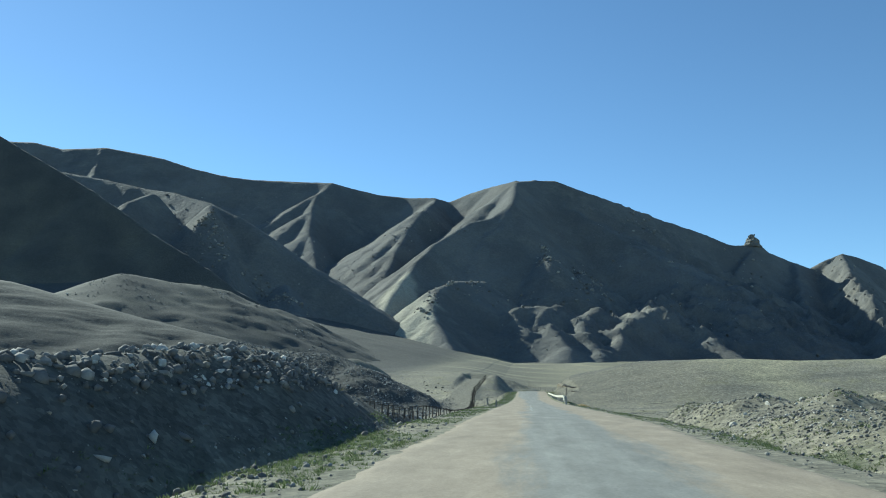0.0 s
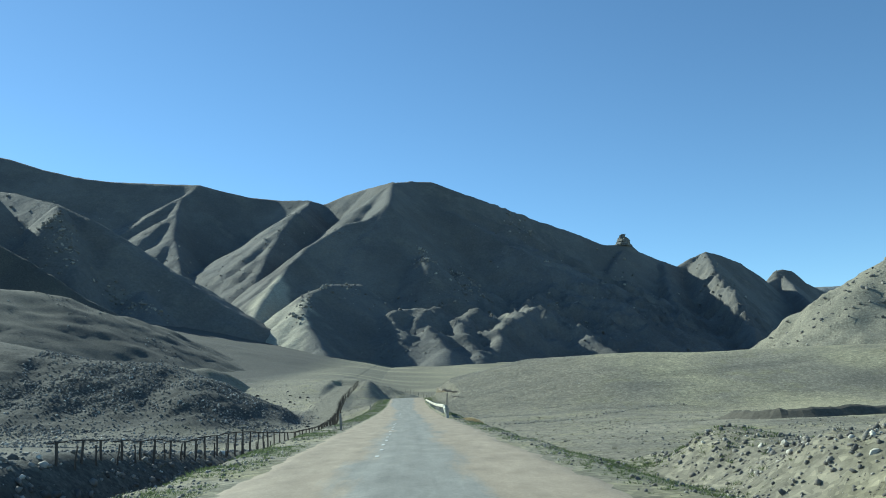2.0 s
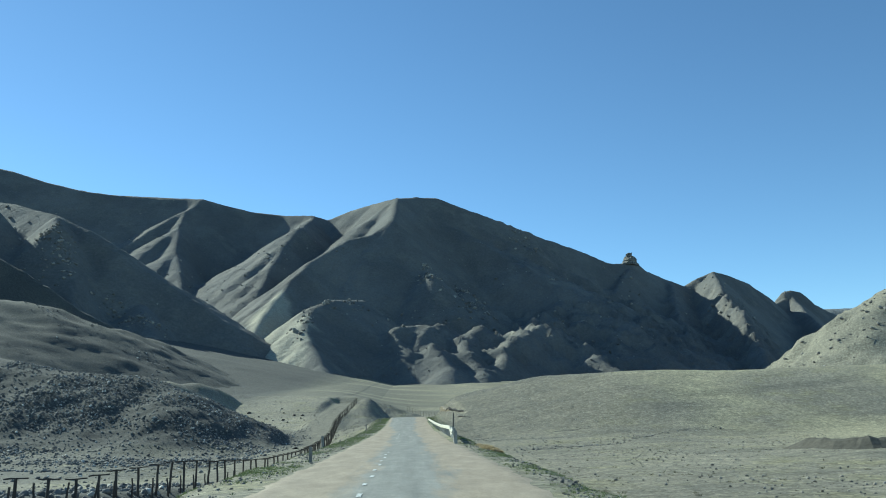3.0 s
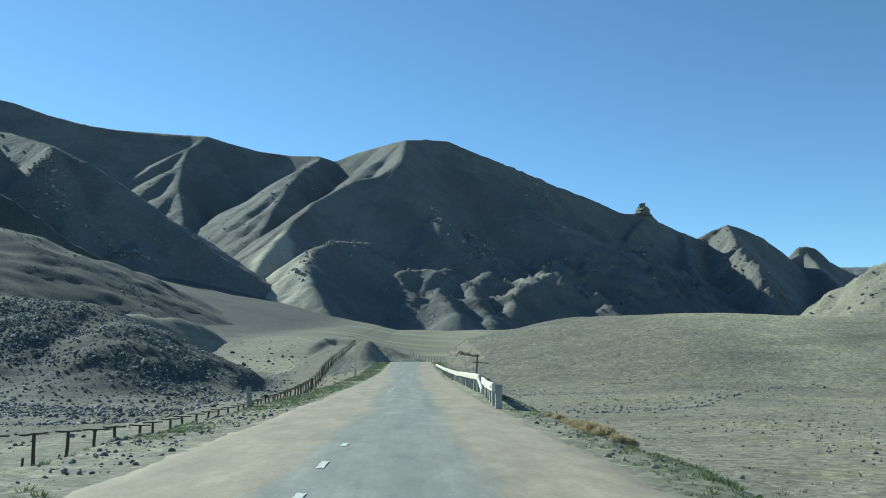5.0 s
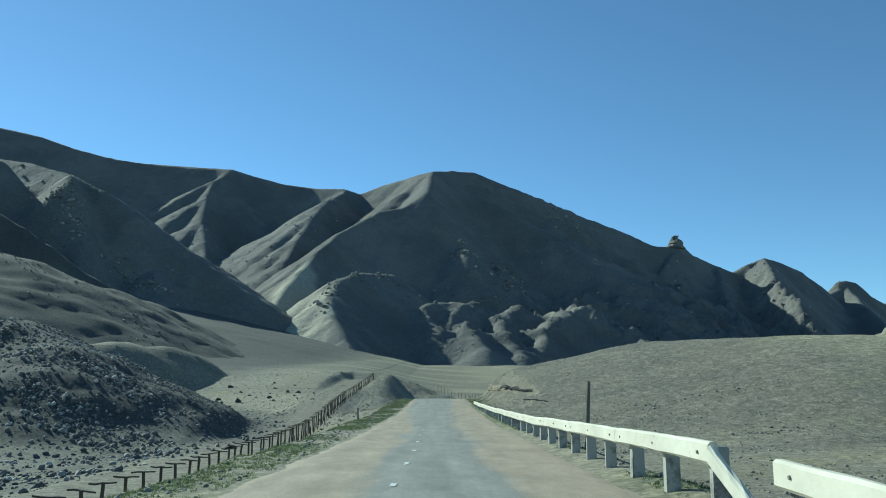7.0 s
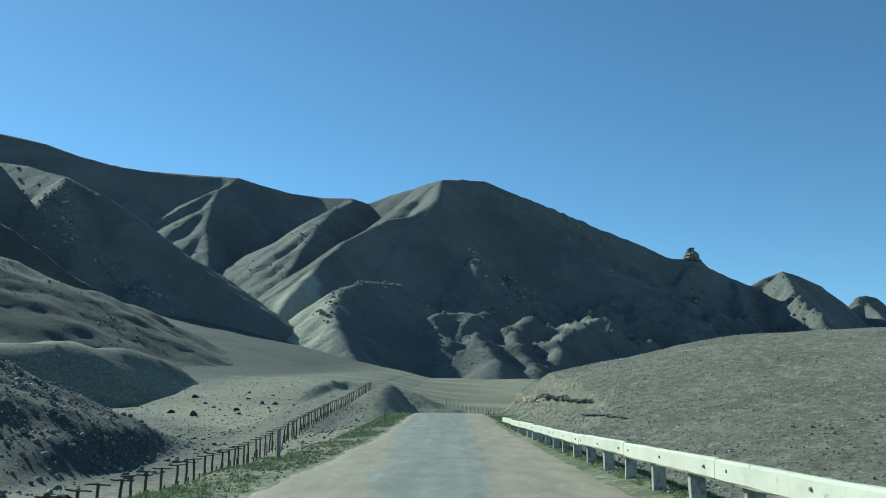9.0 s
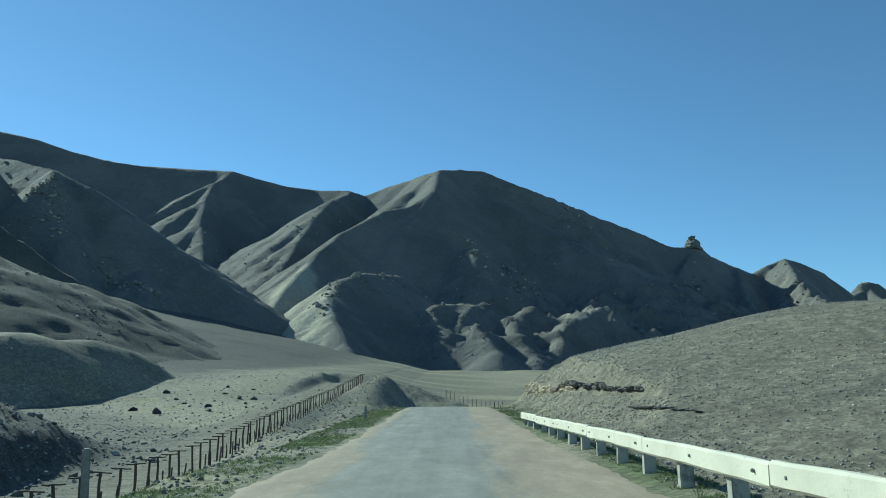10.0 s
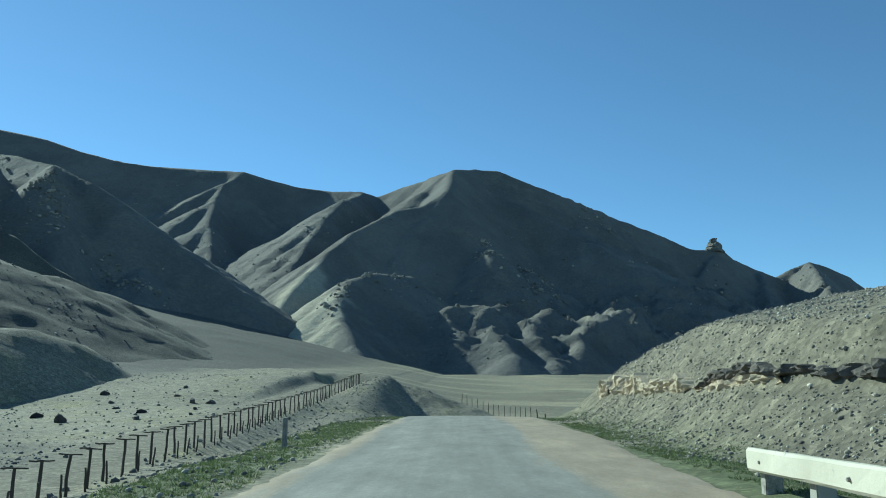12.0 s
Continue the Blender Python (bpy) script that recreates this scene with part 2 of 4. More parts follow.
def spur_z(x, y):
    return np.maximum(tent(x, y, SPUR, 0.6, 0.46, 5)[0], tent(x, y, SKIRT, 0.6, 0.5, 3)[0])


def toe(x, y):
    """The stony skirt between the boulder spur and the sandy bay."""
    edge = y - 217 + 1.37 * (x + 23) + 9 * fractal(x, y, 12, 4, 89)
    return step(18.2, 21.5, -x) * step(150, 172, y) * (1 - step(-9, 5, edge))


def dusky(x, y):
    """Where the sandy ground turns to darker hillside soil, and the hump's shaded side is coloured in."""
    return 1.0 * step(22, 60, -x) * step(262, 340, y + 1.6 * np.clip(-x - 42, 0, 40) + 30 * fractal(x, y, 7, 4, 81) + 20 * fractal(x, y, 60, 3, 99))


def soil_kinds(x, y, z):
    """Where the soil is dark scree with shade painted in, green sward, fine grey track gravel, ochre steppe."""
    ragged = fractal(x, y, 7, 4, 81)
    # soil among the boulders coloured dark, as the shadow between rocks
    talus_shade = step(-4.2, -1.0, spur_z(x, y) + 1.6 * ragged) * step(-0.5, -0.15, 0.4 + ragged) * (1 - step(-17, -12, x)) * (1 - step(6, 16, y - 201 + 0.45 * (x + 45)))
    lobes = 14 * fractal(x, y, 38, 4, 88)
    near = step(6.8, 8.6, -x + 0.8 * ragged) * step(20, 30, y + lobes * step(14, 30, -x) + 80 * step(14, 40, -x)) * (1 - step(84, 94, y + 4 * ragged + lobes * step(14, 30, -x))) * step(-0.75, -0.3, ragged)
    # apron darkened in colour in place of a steeper, shaded slope
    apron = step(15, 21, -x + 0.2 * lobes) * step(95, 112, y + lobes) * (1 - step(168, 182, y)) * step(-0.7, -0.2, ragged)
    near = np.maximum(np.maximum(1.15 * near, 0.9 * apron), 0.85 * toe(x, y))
    cut = step(-0.6, 0.6, z - 2.2 - ragged) * step(-17.5, -15, x) * (1 - step(-2, 0, x)) * step(284, 292, y) * (1 - step(315, 320, y))
    cut = np.maximum(cut, 0.9 * step(3.0, 3.6, track_x(y) - x) * (1 - step(4.6, 5.4, track_x(y) - x)) * step(228, 240, y) * (1 - step(296, 302, y)))
    bank = 0.6 * step(-15.5, -13.5, x) * (1 - step(-5.5, -4, x)) * step(205, 235, y) * (1 - step(310, 316, y)) * step(-0.5, 0.1, ragged)
    wash = np.exp(-((x - 34 - 0.05 * (y - 560)) / 20) ** 2 - ((y - 560) / 90) ** 2)
    slope = np.maximum(dusky(x, y), 0.62 * step(290, 340, y) * step(-0.5, 0.2, fractal(x * 0.25, y, 26, 4, 96) + 0.1) * (1 - wash))
    talus_shade = np.maximum(np.maximum(talus_shade, 0.8 * near), np.maximum(0.45 * cut, np.maximum(0.5 * bank, slope)))
    # heap soil darkened so that its near face looks shaded
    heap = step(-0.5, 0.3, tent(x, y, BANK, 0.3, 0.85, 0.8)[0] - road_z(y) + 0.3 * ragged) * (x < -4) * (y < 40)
    off = np.abs(x - road_x(y))
    grass = 0.85 * np.exp(-((off + 0.9 * (x > 0) * step(96, 104, y) - 5.6 + 0.6 * step(110, 160, y)) / 1.5) ** 2) * step(-0.3, 0.25, fractal(x, y, 6, 4, 82) + 0.35 * step(150, 185, y) - 0.15)
    track = (1 - step(2.6, 3.6, np.abs(x - track_x(y)) + 0.6 * ragged)) * step(30, 60, y) * (1 - step(300, 312, y))
    flat = step(4.5, 7, x) * (1 - step(10, 22, x + 4 * ragged)) * (1 - step(140, 165, y))
    slope_gravel = step(4.2, 6.5, x) * (1 - step(26, 48, x + 8 * ragged)) * step(135, 165, y) * (1 - step(222, 245, y))
    flat = np.maximum(flat, 1.6 * slope_gravel)
    far = step(310, 360, y) * (1 - 0.95 * np.exp(-((x - 34 - 0.05 * (y - 560)) / 16) ** 2 - ((y - 560) / 70) ** 2)) * (0.55 + 0.45 * step(-0.2, 0.3, fractal(x * 0.3, y, 30, 4, 86)))
    steppe = step(14, 45, x + 25 * fractal(x, y, 60, 3, 83)) * step(-0.3, 0.25, fractal(x, y, 30, 4, 84)) * (1 - slope_gravel)
    steppe = np.maximum(steppe, far)
    streak = 0.3 * step(0.1, 0.4, fractal(x * 0.35, y, 9, 4, 87)) * step(8, 12, x) * (1 - step(200, 215, y)) * step(60, 80, y)
    talus_shade = np.maximum(talus_shade, streak)
    return np.stack([np.maximum(talus_shade, heap * 0.9), grass, np.maximum(track, 0.55 * flat * (0.55 + 0.45 * step(130, 165, y))), steppe], -1)


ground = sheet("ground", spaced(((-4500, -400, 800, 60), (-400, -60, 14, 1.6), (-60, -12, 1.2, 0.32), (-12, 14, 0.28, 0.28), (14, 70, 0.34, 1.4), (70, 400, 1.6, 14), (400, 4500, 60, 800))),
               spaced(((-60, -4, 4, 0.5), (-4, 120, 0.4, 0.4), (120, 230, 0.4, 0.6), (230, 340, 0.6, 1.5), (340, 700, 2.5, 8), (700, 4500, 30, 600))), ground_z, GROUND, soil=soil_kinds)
tagged(ground, "dry stony valley floor with gravel hill beside road", "ground", kind="structure")


# ---- mountains ----
SLOPES = {}


def mountain(name, xs, ys, ridges, material, seed, rough=1.0, blend=6.0, label="", gully=1.0, pale=(), broken=(), soil=None):
    def height(x, y):
        wx = x + 9 * rough * fractal(x, y, 70, 3, seed + 90)
        wy = y + 9 * rough * fractal(x, y, 70, 3, seed + 91)
        z, down = None, None
        for crest, left, right in ridges:
            h, d = tent(x * 0.35 + wx * 0.65, y * 0.35 + wy * 0.65, crest, left, right)
            if z is None:
                z, down = h, d
            else:
                down = np.where(h > z, d, down)
                z = smooth_max(z, h, blend)
        amount = step(0, 70, down)
        z = z + rough * amount * (gully * 9 * ridged(x, y, 85, 4, seed) - 3 * gully + 5.0 * fractal(x, y, 38, 4, seed + 7))
        for cx, cy, rx, ry, amp in broken:
            z = z + amp * np.exp(-((x - cx) / rx) ** 2 - ((y - cy) / ry) ** 2) * (ridged(x + 0.4 * y, y, 52, 4, seed + 30, 0.72) - 0.25)
        z = z + rough * (0.25 + 0.75 * amount) * fractal(x, y, 15, 4, seed + 13, 0.65) * 3.0
        z = z + 1.3 * (0.15 + 0.85 * amount) * np.clip(fractal(x, y, 24, 4, seed + 17, 0.7), -0.1, 1.0)
        return z
    SLOPES[name] = height
    def beds(x, y, z):
        """Pale crumbling beds, and darker scree, by place and height."""
        ragged = fractal(x, y, 40, 5, seed + 50, 0.6)
        p = sum(np.exp(-((x - a) / c) ** 2 - ((y - b) / d) ** 2) for a, b, c, d in pale) if pale else 0 * x
        p = step(0.3, 0.6, p + 0.5 * ragged)
        scree = step(0.0, 0.35, fractal(x, y, 120, 5, seed + 60, 0.6)) * (1 - p)
        return np.stack([0.5 * scree, 0 * x, 0 * x, p], -1)

    if soil:
        beds = lambda x, y, z: np.stack([soil(x, y) * (0.9 + 0.25 * fractal(x, y, 30, 4, seed + 70)), 0 * x, 0 * x, 0 * x], -1)

    ob = sheet(name, xs, ys, height, material, lambda x, y, z: z > ground_z(x, y) - 8, beds)
    return tagged(ob, label, "mountain", kind="structure")


even = lambda a, b, g: np.arange(a, b + g, g, dtype=float)

# Each crest: its course from high to low or from west to east, then the slopes to the left and right of that course.
RANGE = []
RANGE.append((((-1120, 1390, 480), (-987, 1380, 469), (-918, 1380, 464), (-861, 1380, 449), (-772, 1380, 449), (-694, 1380, 432), (-659, 1380, 424), (-603, 1380, 404), (-543, 1380, 388), (-489, 1380, 380), (-384, 1380, 373), (-340, 1370, 368), (-308, 1390, 362), (-259, 1400, 351), (-212, 1400, 345), (-158, 1380, 339), (-134, 1390, 333), (-99, 1390, 347), (-52, 1370, 355), (-14, 1290, 343)), 0.6, 0.95))
RANGE.append((((-343, 1365, 362), (-352, 1320, 336), (-345, 1250, 290), (-322, 1160, 236), (-294, 1090, 194), (-270, 1010, 152), (-250, 950, 123)), 1.15, 0.68))
RANGE.append((((-157, 1370, 333), (-149, 1150, 264), (-161, 1090, 227), (-166, 1020, 184), (-166, 960, 151), (-167, 905, 118), (-164, 860, 92), (-159, 800, 68)), 1.1, 0.7))
RANGE.append((((-543, 1380, 388), (-512, 1330, 335), (-478, 1270, 268), (-445, 1200, 205)), 1.3, 1.1))
RANGE.append((((-780, 1380, 446), (-735, 1280, 370), (-690, 1180, 290), (-650, 1080, 230)), 1.2, 0.95))
mountain("mountain_range", even(-1120, 60, 5), even(700, 1480, 5), RANGE, ROCKY, 100, 0.42, 7, "grey-brown bare mountain range with deep folded spurs")

MAIN = []
MAIN.append((((15, 1195, 317), (-12, 1150, 304), (-18, 1055, 250), (-44, 1020, 223), (-71, 1005, 214), (-89, 978, 196), (-107, 942, 176), (-123, 896, 148), (-132, 850, 121), (-136, 804, 96), (-138, 767, 78), (-137, 730, 63)), 1.05, 0.8))
MAIN.append((((-47, 1275, 330), (-13, 1215, 322), (15, 1195, 317), (44, 1198, 316), (68, 1200, 307), (118, 1213, 290), (169, 1225, 271), (242, 1261, 254), (280, 1277, 244), (318, 1290, 229)), 0.62, 1.15))
MAIN.append((((318, 1290, 229), (344, 1303, 231), (358, 1310, 231), (388, 1320, 219), (428, 1332, 205), (454, 1340, 197), (481, 1349, 212), (511, 1359, 225), (537, 1370, 220), (586, 1399, 210), (629, 1430, 191), (657, 1460, 180), (707, 1500, 201), (743, 1513, 191), (793, 1534, 174), (833, 1550, 160), (964, 1600, 113)), 0.62, 1.2))
# the pale rounded hill in front
MAIN.append((((-47, 870, 120), (-72, 810, 112), (-87, 775, 101), (-87, 730, 81), (-79, 685, 59), (-64, 640, 40), (-50, 600, 26)), 0.85, 0.72))
# buttresses and knobs
MAIN.append((((22, 1140, 264), (21, 1050, 198), (22, 990, 168), (27, 939, 156), (30, 915, 128)), 1.0, 1.0))
MAIN.append((((50, 1030, 152), (67, 969, 143), (73, 930, 116), (76, 880, 84)), 0.9, 0.7))
MAIN.append((((167, 1215, 252), (159, 1110, 187), (158, 1040, 147)), 0.8, 0.7))
MAIN.append((((184, 1050, 158), (184, 980, 120), (129, 880, 84), (93, 820, 66), (70, 750, 44)), 0.95, 0.7))
MAIN.append((((129, 880, 84), (157, 850, 70), (175, 790, 48), (190, 740, 28)), 0.95, 0.7))
MAIN.append((((228, 930, 95), (192, 960, 110), (170, 1000, 125)), 0.6, 0.6))
# spurs below the jagged ridge
MAIN.append((((358, 1307, 230), (291, 1175, 160), (257, 987, 89), (237, 880, 48), (246, 880, 36)), 1.05, 0.9))
MAIN.append((((424, 1321, 203), (382, 1175, 132), (330, 973, 60), (300, 880, 34)), 1.1, 1))
MAIN.append((((498, 1326, 219), (456, 1160, 134), (414, 987, 68), (376, 880, 35)), 1.15, 1.05))
MAIN.append((((707, 1500, 201), (664, 1347, 141), (617, 1169, 80), (575, 1050, 48)), 1.1, 1))
# pale hummocks at the foot
MAIN.append((((31, 815, 84), (2, 800, 83), (-11, 785, 77), (-12, 765, 66), (0, 735, 53)), 0.8, 0.7))
MAIN.append((((26, 810, 80), (15, 770, 67), (23, 730, 52), (33, 690, 38)), 0.8, 0.6))
MAIN.append((((68, 830, 81), (48, 790, 68), (51, 740, 49), (61, 700, 34)), 0.8, 0.6))
MAIN.append((((140, 850, 84), (117, 820, 75), (92, 780, 62), (79, 730, 44)), 0.85, 0.6))
MAIN.append((((350, 1310, 235), (358, 1310, 237), (368, 1310, 232)), 1.2, 1.2))
MAIN.append((((695, 1500, 208), (708, 1500, 211), (722, 1500, 208)), 1.2, 1.2))
mountain("main_mountain", even(-220, 1100, 4), even(560, 1640, 4), MAIN, ROCKY, 200, 0.46, 5, "dark shaded rocky mountain with pinnacle and jagged ridge", 1.0, ((-104, 700, 26, 90), (-130, 800, 20, 60)), ((40, 770, 70, 60, 12), (150, 880, 90, 110, 20), (310, 1000, 90, 140, 22), (460, 1100, 90, 160, 22), (180, 1150, 60, 90, 9)))

LEFT = []
LEFT.append((((-581, 890, 268), (-489, 870, 245), (-422, 840, 225), (-377, 815, 213), (-319, 770, 190), (-281, 748, 170), (-250, 734, 148), (-223, 735, 126), (-196, 736, 106), (-177, 736, 90), (-160, 737, 71), (-147, 738, 57), (-139, 738, 47)), 0.66, 1.15))
LEFT.append((((-301, 732, 180), (-292, 714, 168), (-282, 699, 152), (-269, 683, 132), (-256, 664, 112), (-246, 640, 92)), 1.45, 1.15))
LEFT.append((((-366, 745, 195), (-367, 702, 177), (-360, 651, 145), (-354, 600, 112)), 1.2, 1))
LEFT.append((((-212, 690, 95), (-203, 664, 86), (-186, 632, 67), (-162, 600, 47)), 1, 0.75))
mountain("left_mountain", even(-700, -80, 4), even(330, 1020, 4), LEFT, ROCKY, 300, 0.46, 5, "rocky dark mountain spur with pale outcrops")

SIDE = []
SIDE.append((((-560, 660, 280), (-360, 620, 167), (-293, 600, 124), (-261, 590, 106), (-244, 590, 95), (-231, 590, 85), (-218, 595, 76), (-199, 600, 66), (-184, 605, 58), (-169, 610, 51), (-155, 615, 42)), 0.9, 0.95))
SIDE.append((((-200, 380, 59), (-187, 395, 58), (-172, 405, 56), (-160, 415, 53), (-152, 425, 48), (-143, 438, 46), (-131, 452, 42), (-117, 465, 34), (-107, 470, 28)), 0.42, 0.45))
SIDE.append((((-82.2, 240, 10.6), (-75.1, 250, 10.7), (-68.5, 262, 11.2), (-64.3, 270, 11.7), (-60.5, 280, 11.5), (-58.4, 287, 10.5), (-56.5, 291, 8.7), (-54.4, 292, 6.2)), 0.25, 0.68))
mountain("left_hill", even(-560, 10, 3), even(200, 690, 3), SIDE, GROUND, 400, 0.25, 6, "olive-grey hillside strewn with loose boulders", 0.5, (), ((-62, 272, 26, 26, 2.5), (-150, 460, 90, 70, 3)), dusky)

FAR_RIGHT = [(((214, 470, 18), (234, 480, 30), (254, 490, 44), (275, 500, 58), (306, 520, 76), (400, 560, 120), (560, 600, 170), (700, 640, 200)), 0.6, 0.6)]
mountain("far_right_hill", even(170, 700, 4), even(330, 900, 4), FAR_RIGHT, NEAR_HILL, 500, 1.0, 4, "sunlit steep gravel hill at valley edge", 0.6, ((260, 470, 120, 90), (400, 520, 200, 120)))
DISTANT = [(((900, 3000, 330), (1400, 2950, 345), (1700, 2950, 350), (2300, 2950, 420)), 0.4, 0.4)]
mountain("distant_ridge", even(800, 2600, 20), even(2500, 3600, 20), DISTANT, HAZE_TINTED, 600, 2.0, 10, "distant mountain ridge coloured pale blue for haze")

# ---- the road ----
def asphalt():
    m, t, b = nodes_of("dusty_asphalt", 0.85)
    co = t.nodes.new("ShaderNodeTexCoord").outputs["Object"]
    xyz = t.nodes.new("ShaderNodeSeparateXYZ")
    t.links.new(co, xyz.inputs[0])
    grain = noise_at(t, co, 18, 8, 0.8)
    streak = noise_at(t, co, 1.0, 6, 0.6, (1.6, 0.05, 1))
    tar = ramp(t, streak, [(0.3, (0.225, 0.219, 0.192)), (0.5, (0.262, 0.254, 0.222)), (0.7, (0.305, 0.294, 0.256))])
    dust = ramp(t, noise_at(t, co, 0.9, 8, 0.75, (1, 0.3, 1)), [(0.3, (0.312, 0.256, 0.186)), (0.7, (0.385, 0.318, 0.234))])
    # a bare strip of asphalt shows in the dust, drifting left and widening further on

    def along(rows):
        """A value that changes in a straight line from y to y."""
        out = None
        for (y0, v0), (y1, v1) in zip(rows, rows[1:]):
            r = node(t, "ShaderNodeMapRange")
            for k, v in zip((1, 2, 3, 4), (y0, y1, v0 if out is None else 0.0, v1 if out is None else v1 - v0)):
                r.inputs[k].default_value = v
            t.links.new(xyz.outputs[1], r.inputs[0])
            out = r.outputs[0] if out is None else sums("ADD", out, r.outputs[0])
        return out

    def sums(kind, a, b=0.0):
        m = node(t, "ShaderNodeMath")
        m.operation = kind
        for sock, v in zip(m.inputs, (a, b)):
            if isinstance(v, (int, float)):
                sock.default_value = v
            else:
                t.links.new(v, sock)
        return m.outputs[0]

    middle = along(((100, 0.1), (145, -0.3), (178, -0.95)))
    half = along(((60, 1.2), (145, 1.3), (178, 2.3)))
    off = sums("ABSOLUTE", sums("SUBTRACT", xyz.outputs[0], middle))
    ragged = sums("MULTIPLY", sums("SUBTRACT", noise_at(t, co, 0.7, 10, 0.72, (1, 0.14, 1)), 0.5), 3.4)
    past = sums("ADD", sums("SUBTRACT", off, half), ragged)
    edge = ramp(t, sums("ADD", sums("MULTIPLY", past, 0.5), 0.5), [(0.36, (0, 0, 0)), (0.66, (1, 1, 1))])
    col = mix(t, edge, tar, dust)
    blot = ramp(t, noise_at(t, co, 1.3, 9, 0.75, (1, 0.35, 1)), [(0.3, (0.25, 0.25, 0.25)), (0.55, (0.5, 0.5, 0.5)), (0.75, (0.78, 0.77, 0.75))])
    col = mix(t, 0.55, col, blot, "OVERLAY")
    col = mix(t, 0.35, col, ramp(t, grain, [(0.3, (0.2, 0.2, 0.2)), (0.7, (0.8, 0.8, 0.8))]), "OVERLAY")
    t.links.new(col, b.inputs["Base Color"])
    bump(t, b, grain, 0.4, 0.02)
    return m


ROAD = asphalt()


def road_height(x, y):
    off = np.abs(x - road_x(y))
    return road_z(y) + 0.03 - 0.012 * off - step(3.2, 3.9, off + 0.22 * fractal(x, y, 9, 2, 61) + 0.25 * fractal(x, y, 0.8, 3, 63)) * 0.12 + 0.012 * fractal(x, y, 1.6, 3, 62)


def build_road():
    ob = sheet("road", np.linspace(-4.2, 4.2, 43), spaced(((-40, 230, 0.5, 0.5),)), road_height, ROAD)
    return tagged(ob, "worn grey asphalt road with dusty gravel shoulders", "road", kind="structure")


road = build_road()

# ---- builders for things ----
def part(name, bm, material, parent=None, label=""):
    me = bpy.data.meshes.new(name)
    bm.to_mesh(me)
    bm.free()
    me.materials.append(material)
    ob = new(name, me)
    ob.parent = parent
    if label:
        tagged(ob, label)
    return ob


def block(bm, size, at=(0, 0, 0), turn=(0, 0, 0), bevel=0.0, taper=1.0):
    """A bevelled bar with its base at z = at[2] and its top narrowed by taper."""
    made = bmesh.ops.create_cube(bm, size=1.0)["verts"]
    for v in made:
        k = taper if v.co.z > 0 else 1.0
        v.co = Vector((v.co.x * size[0] * k, v.co.y * size[1] * k, (v.co.z + 0.5) * size[2]))
    if bevel:
        es = list({e for v in made for e in v.link_edges})
        made = list({v for f in bmesh.ops.bevel(bm, geom=es, offset=bevel, segments=2, affect="EDGES")["faces"] for v in f.verts} | {v for v in made if v.is_valid})
    m = pose(*at, *turn)
    for v in made:
        v.co = m @ v.co
    return made


def roughen(bm, amount, size, seed):
    for v in bm.verts:
        p = v.co / size + Vector((seed * 3.7, seed * 1.3, seed))
        v.co += noise.noise_vector(p) * amount


def stone_data(name, seed, material, flat=0.7, cuts=1, smooth=False):
    """The mesh of one angular stone about a metre across, its base a little below z = 0."""
    rnd = random.Random(seed)
    bm = bmesh.new()
    bmesh.ops.create_icosphere(bm, subdivisions=cuts + 1, radius=0.5)
    for _ in range(7):
        n = Vector((rnd.gauss(0, 1), rnd.gauss(0, 1), rnd.gauss(0, 0.8))).normalized()
        d = rnd.uniform(0.16, 0.38)
        for v in bm.verts:
            o = v.co.dot(n) - d
            if o > 0:
                v.co -= n * o * 0.92
    ax, ay = rnd.uniform(0.75, 1.15), rnd.uniform(0.5, 0.9)
    for v in bm.verts:
        v.co.x, v.co.y = v.co.x * ax, v.co.y * ay
        v.co += noise.noise_vector(v.co * 3.5 + Vector((seed, seed * 2.1, 0))) * 0.09
        v.co.z = v.co.z * flat + 0.22 * flat
    me = bpy.data.meshes.new(name)
    bm.to_mesh(me)
    bm.free()
    me.materials.append(material)
    if smooth:
        me.polygons.foreach_set("use_smooth", [True] * len(me.polygons))
    return me


def rock_material(name, dark, light, lichen, island=True, bright=1.45):
    m, t, b = nodes_of(name, 0.9)
    co = t.nodes.new("ShaderNodeTexCoord").outputs["Object"]
    col = ramp(t, noise_at(t, co, 2.2, 8, 0.7), [(0.3, dark), (0.65, light)])
    col = mix(t, ramp(t, noise_at(t, co, 5, 5, 0.6), [(0.58, (0, 0, 0)), (0.68, (1, 1, 1))]), col, lichen)
    geo = t.nodes.new("ShaderNodeNewGeometry").outputs["Random Per Island"] if island else t.nodes.new("ShaderNodeObjectInfo").outputs["Random"]
    shade = ramp(t, geo, [(0.0, (0.45, 0.45, 0.46)), (0.6, (0.9, 0.88, 0.85)), (0.9, (1.35, 1.3, 1.22)), (1.0, (bright, bright, bright * 0.96))])
    col = mix(t, 1.0, col, shade, "MULTIPLY")
    t.links.new(col, b.inputs["Base Color"])
    bump(t, b, noise_at(t, co, 9, 8, 0.7), 0.6, 0.06)
    return m


STONE = rock_material("field_stone", (0.19, 0.18, 0.165), (0.30, 0.285, 0.25), (0.25, 0.22, 0.15))
PALE_STONE = rock_material("pale_stone", (0.36, 0.34, 0.30), (0.52, 0.50, 0.44), (0.40, 0.36, 0.28))
GRAVEL = rock_material("hill_gravel", (0.22, 0.212, 0.19), (0.42, 0.40, 0.345), (0.31, 0.27, 0.19), True, 2.0)
DARK_STONE = rock_material("dark_boulder", (0.055, 0.05, 0.048), (0.11, 0.10, 0.092), (0.13, 0.115, 0.09), False)
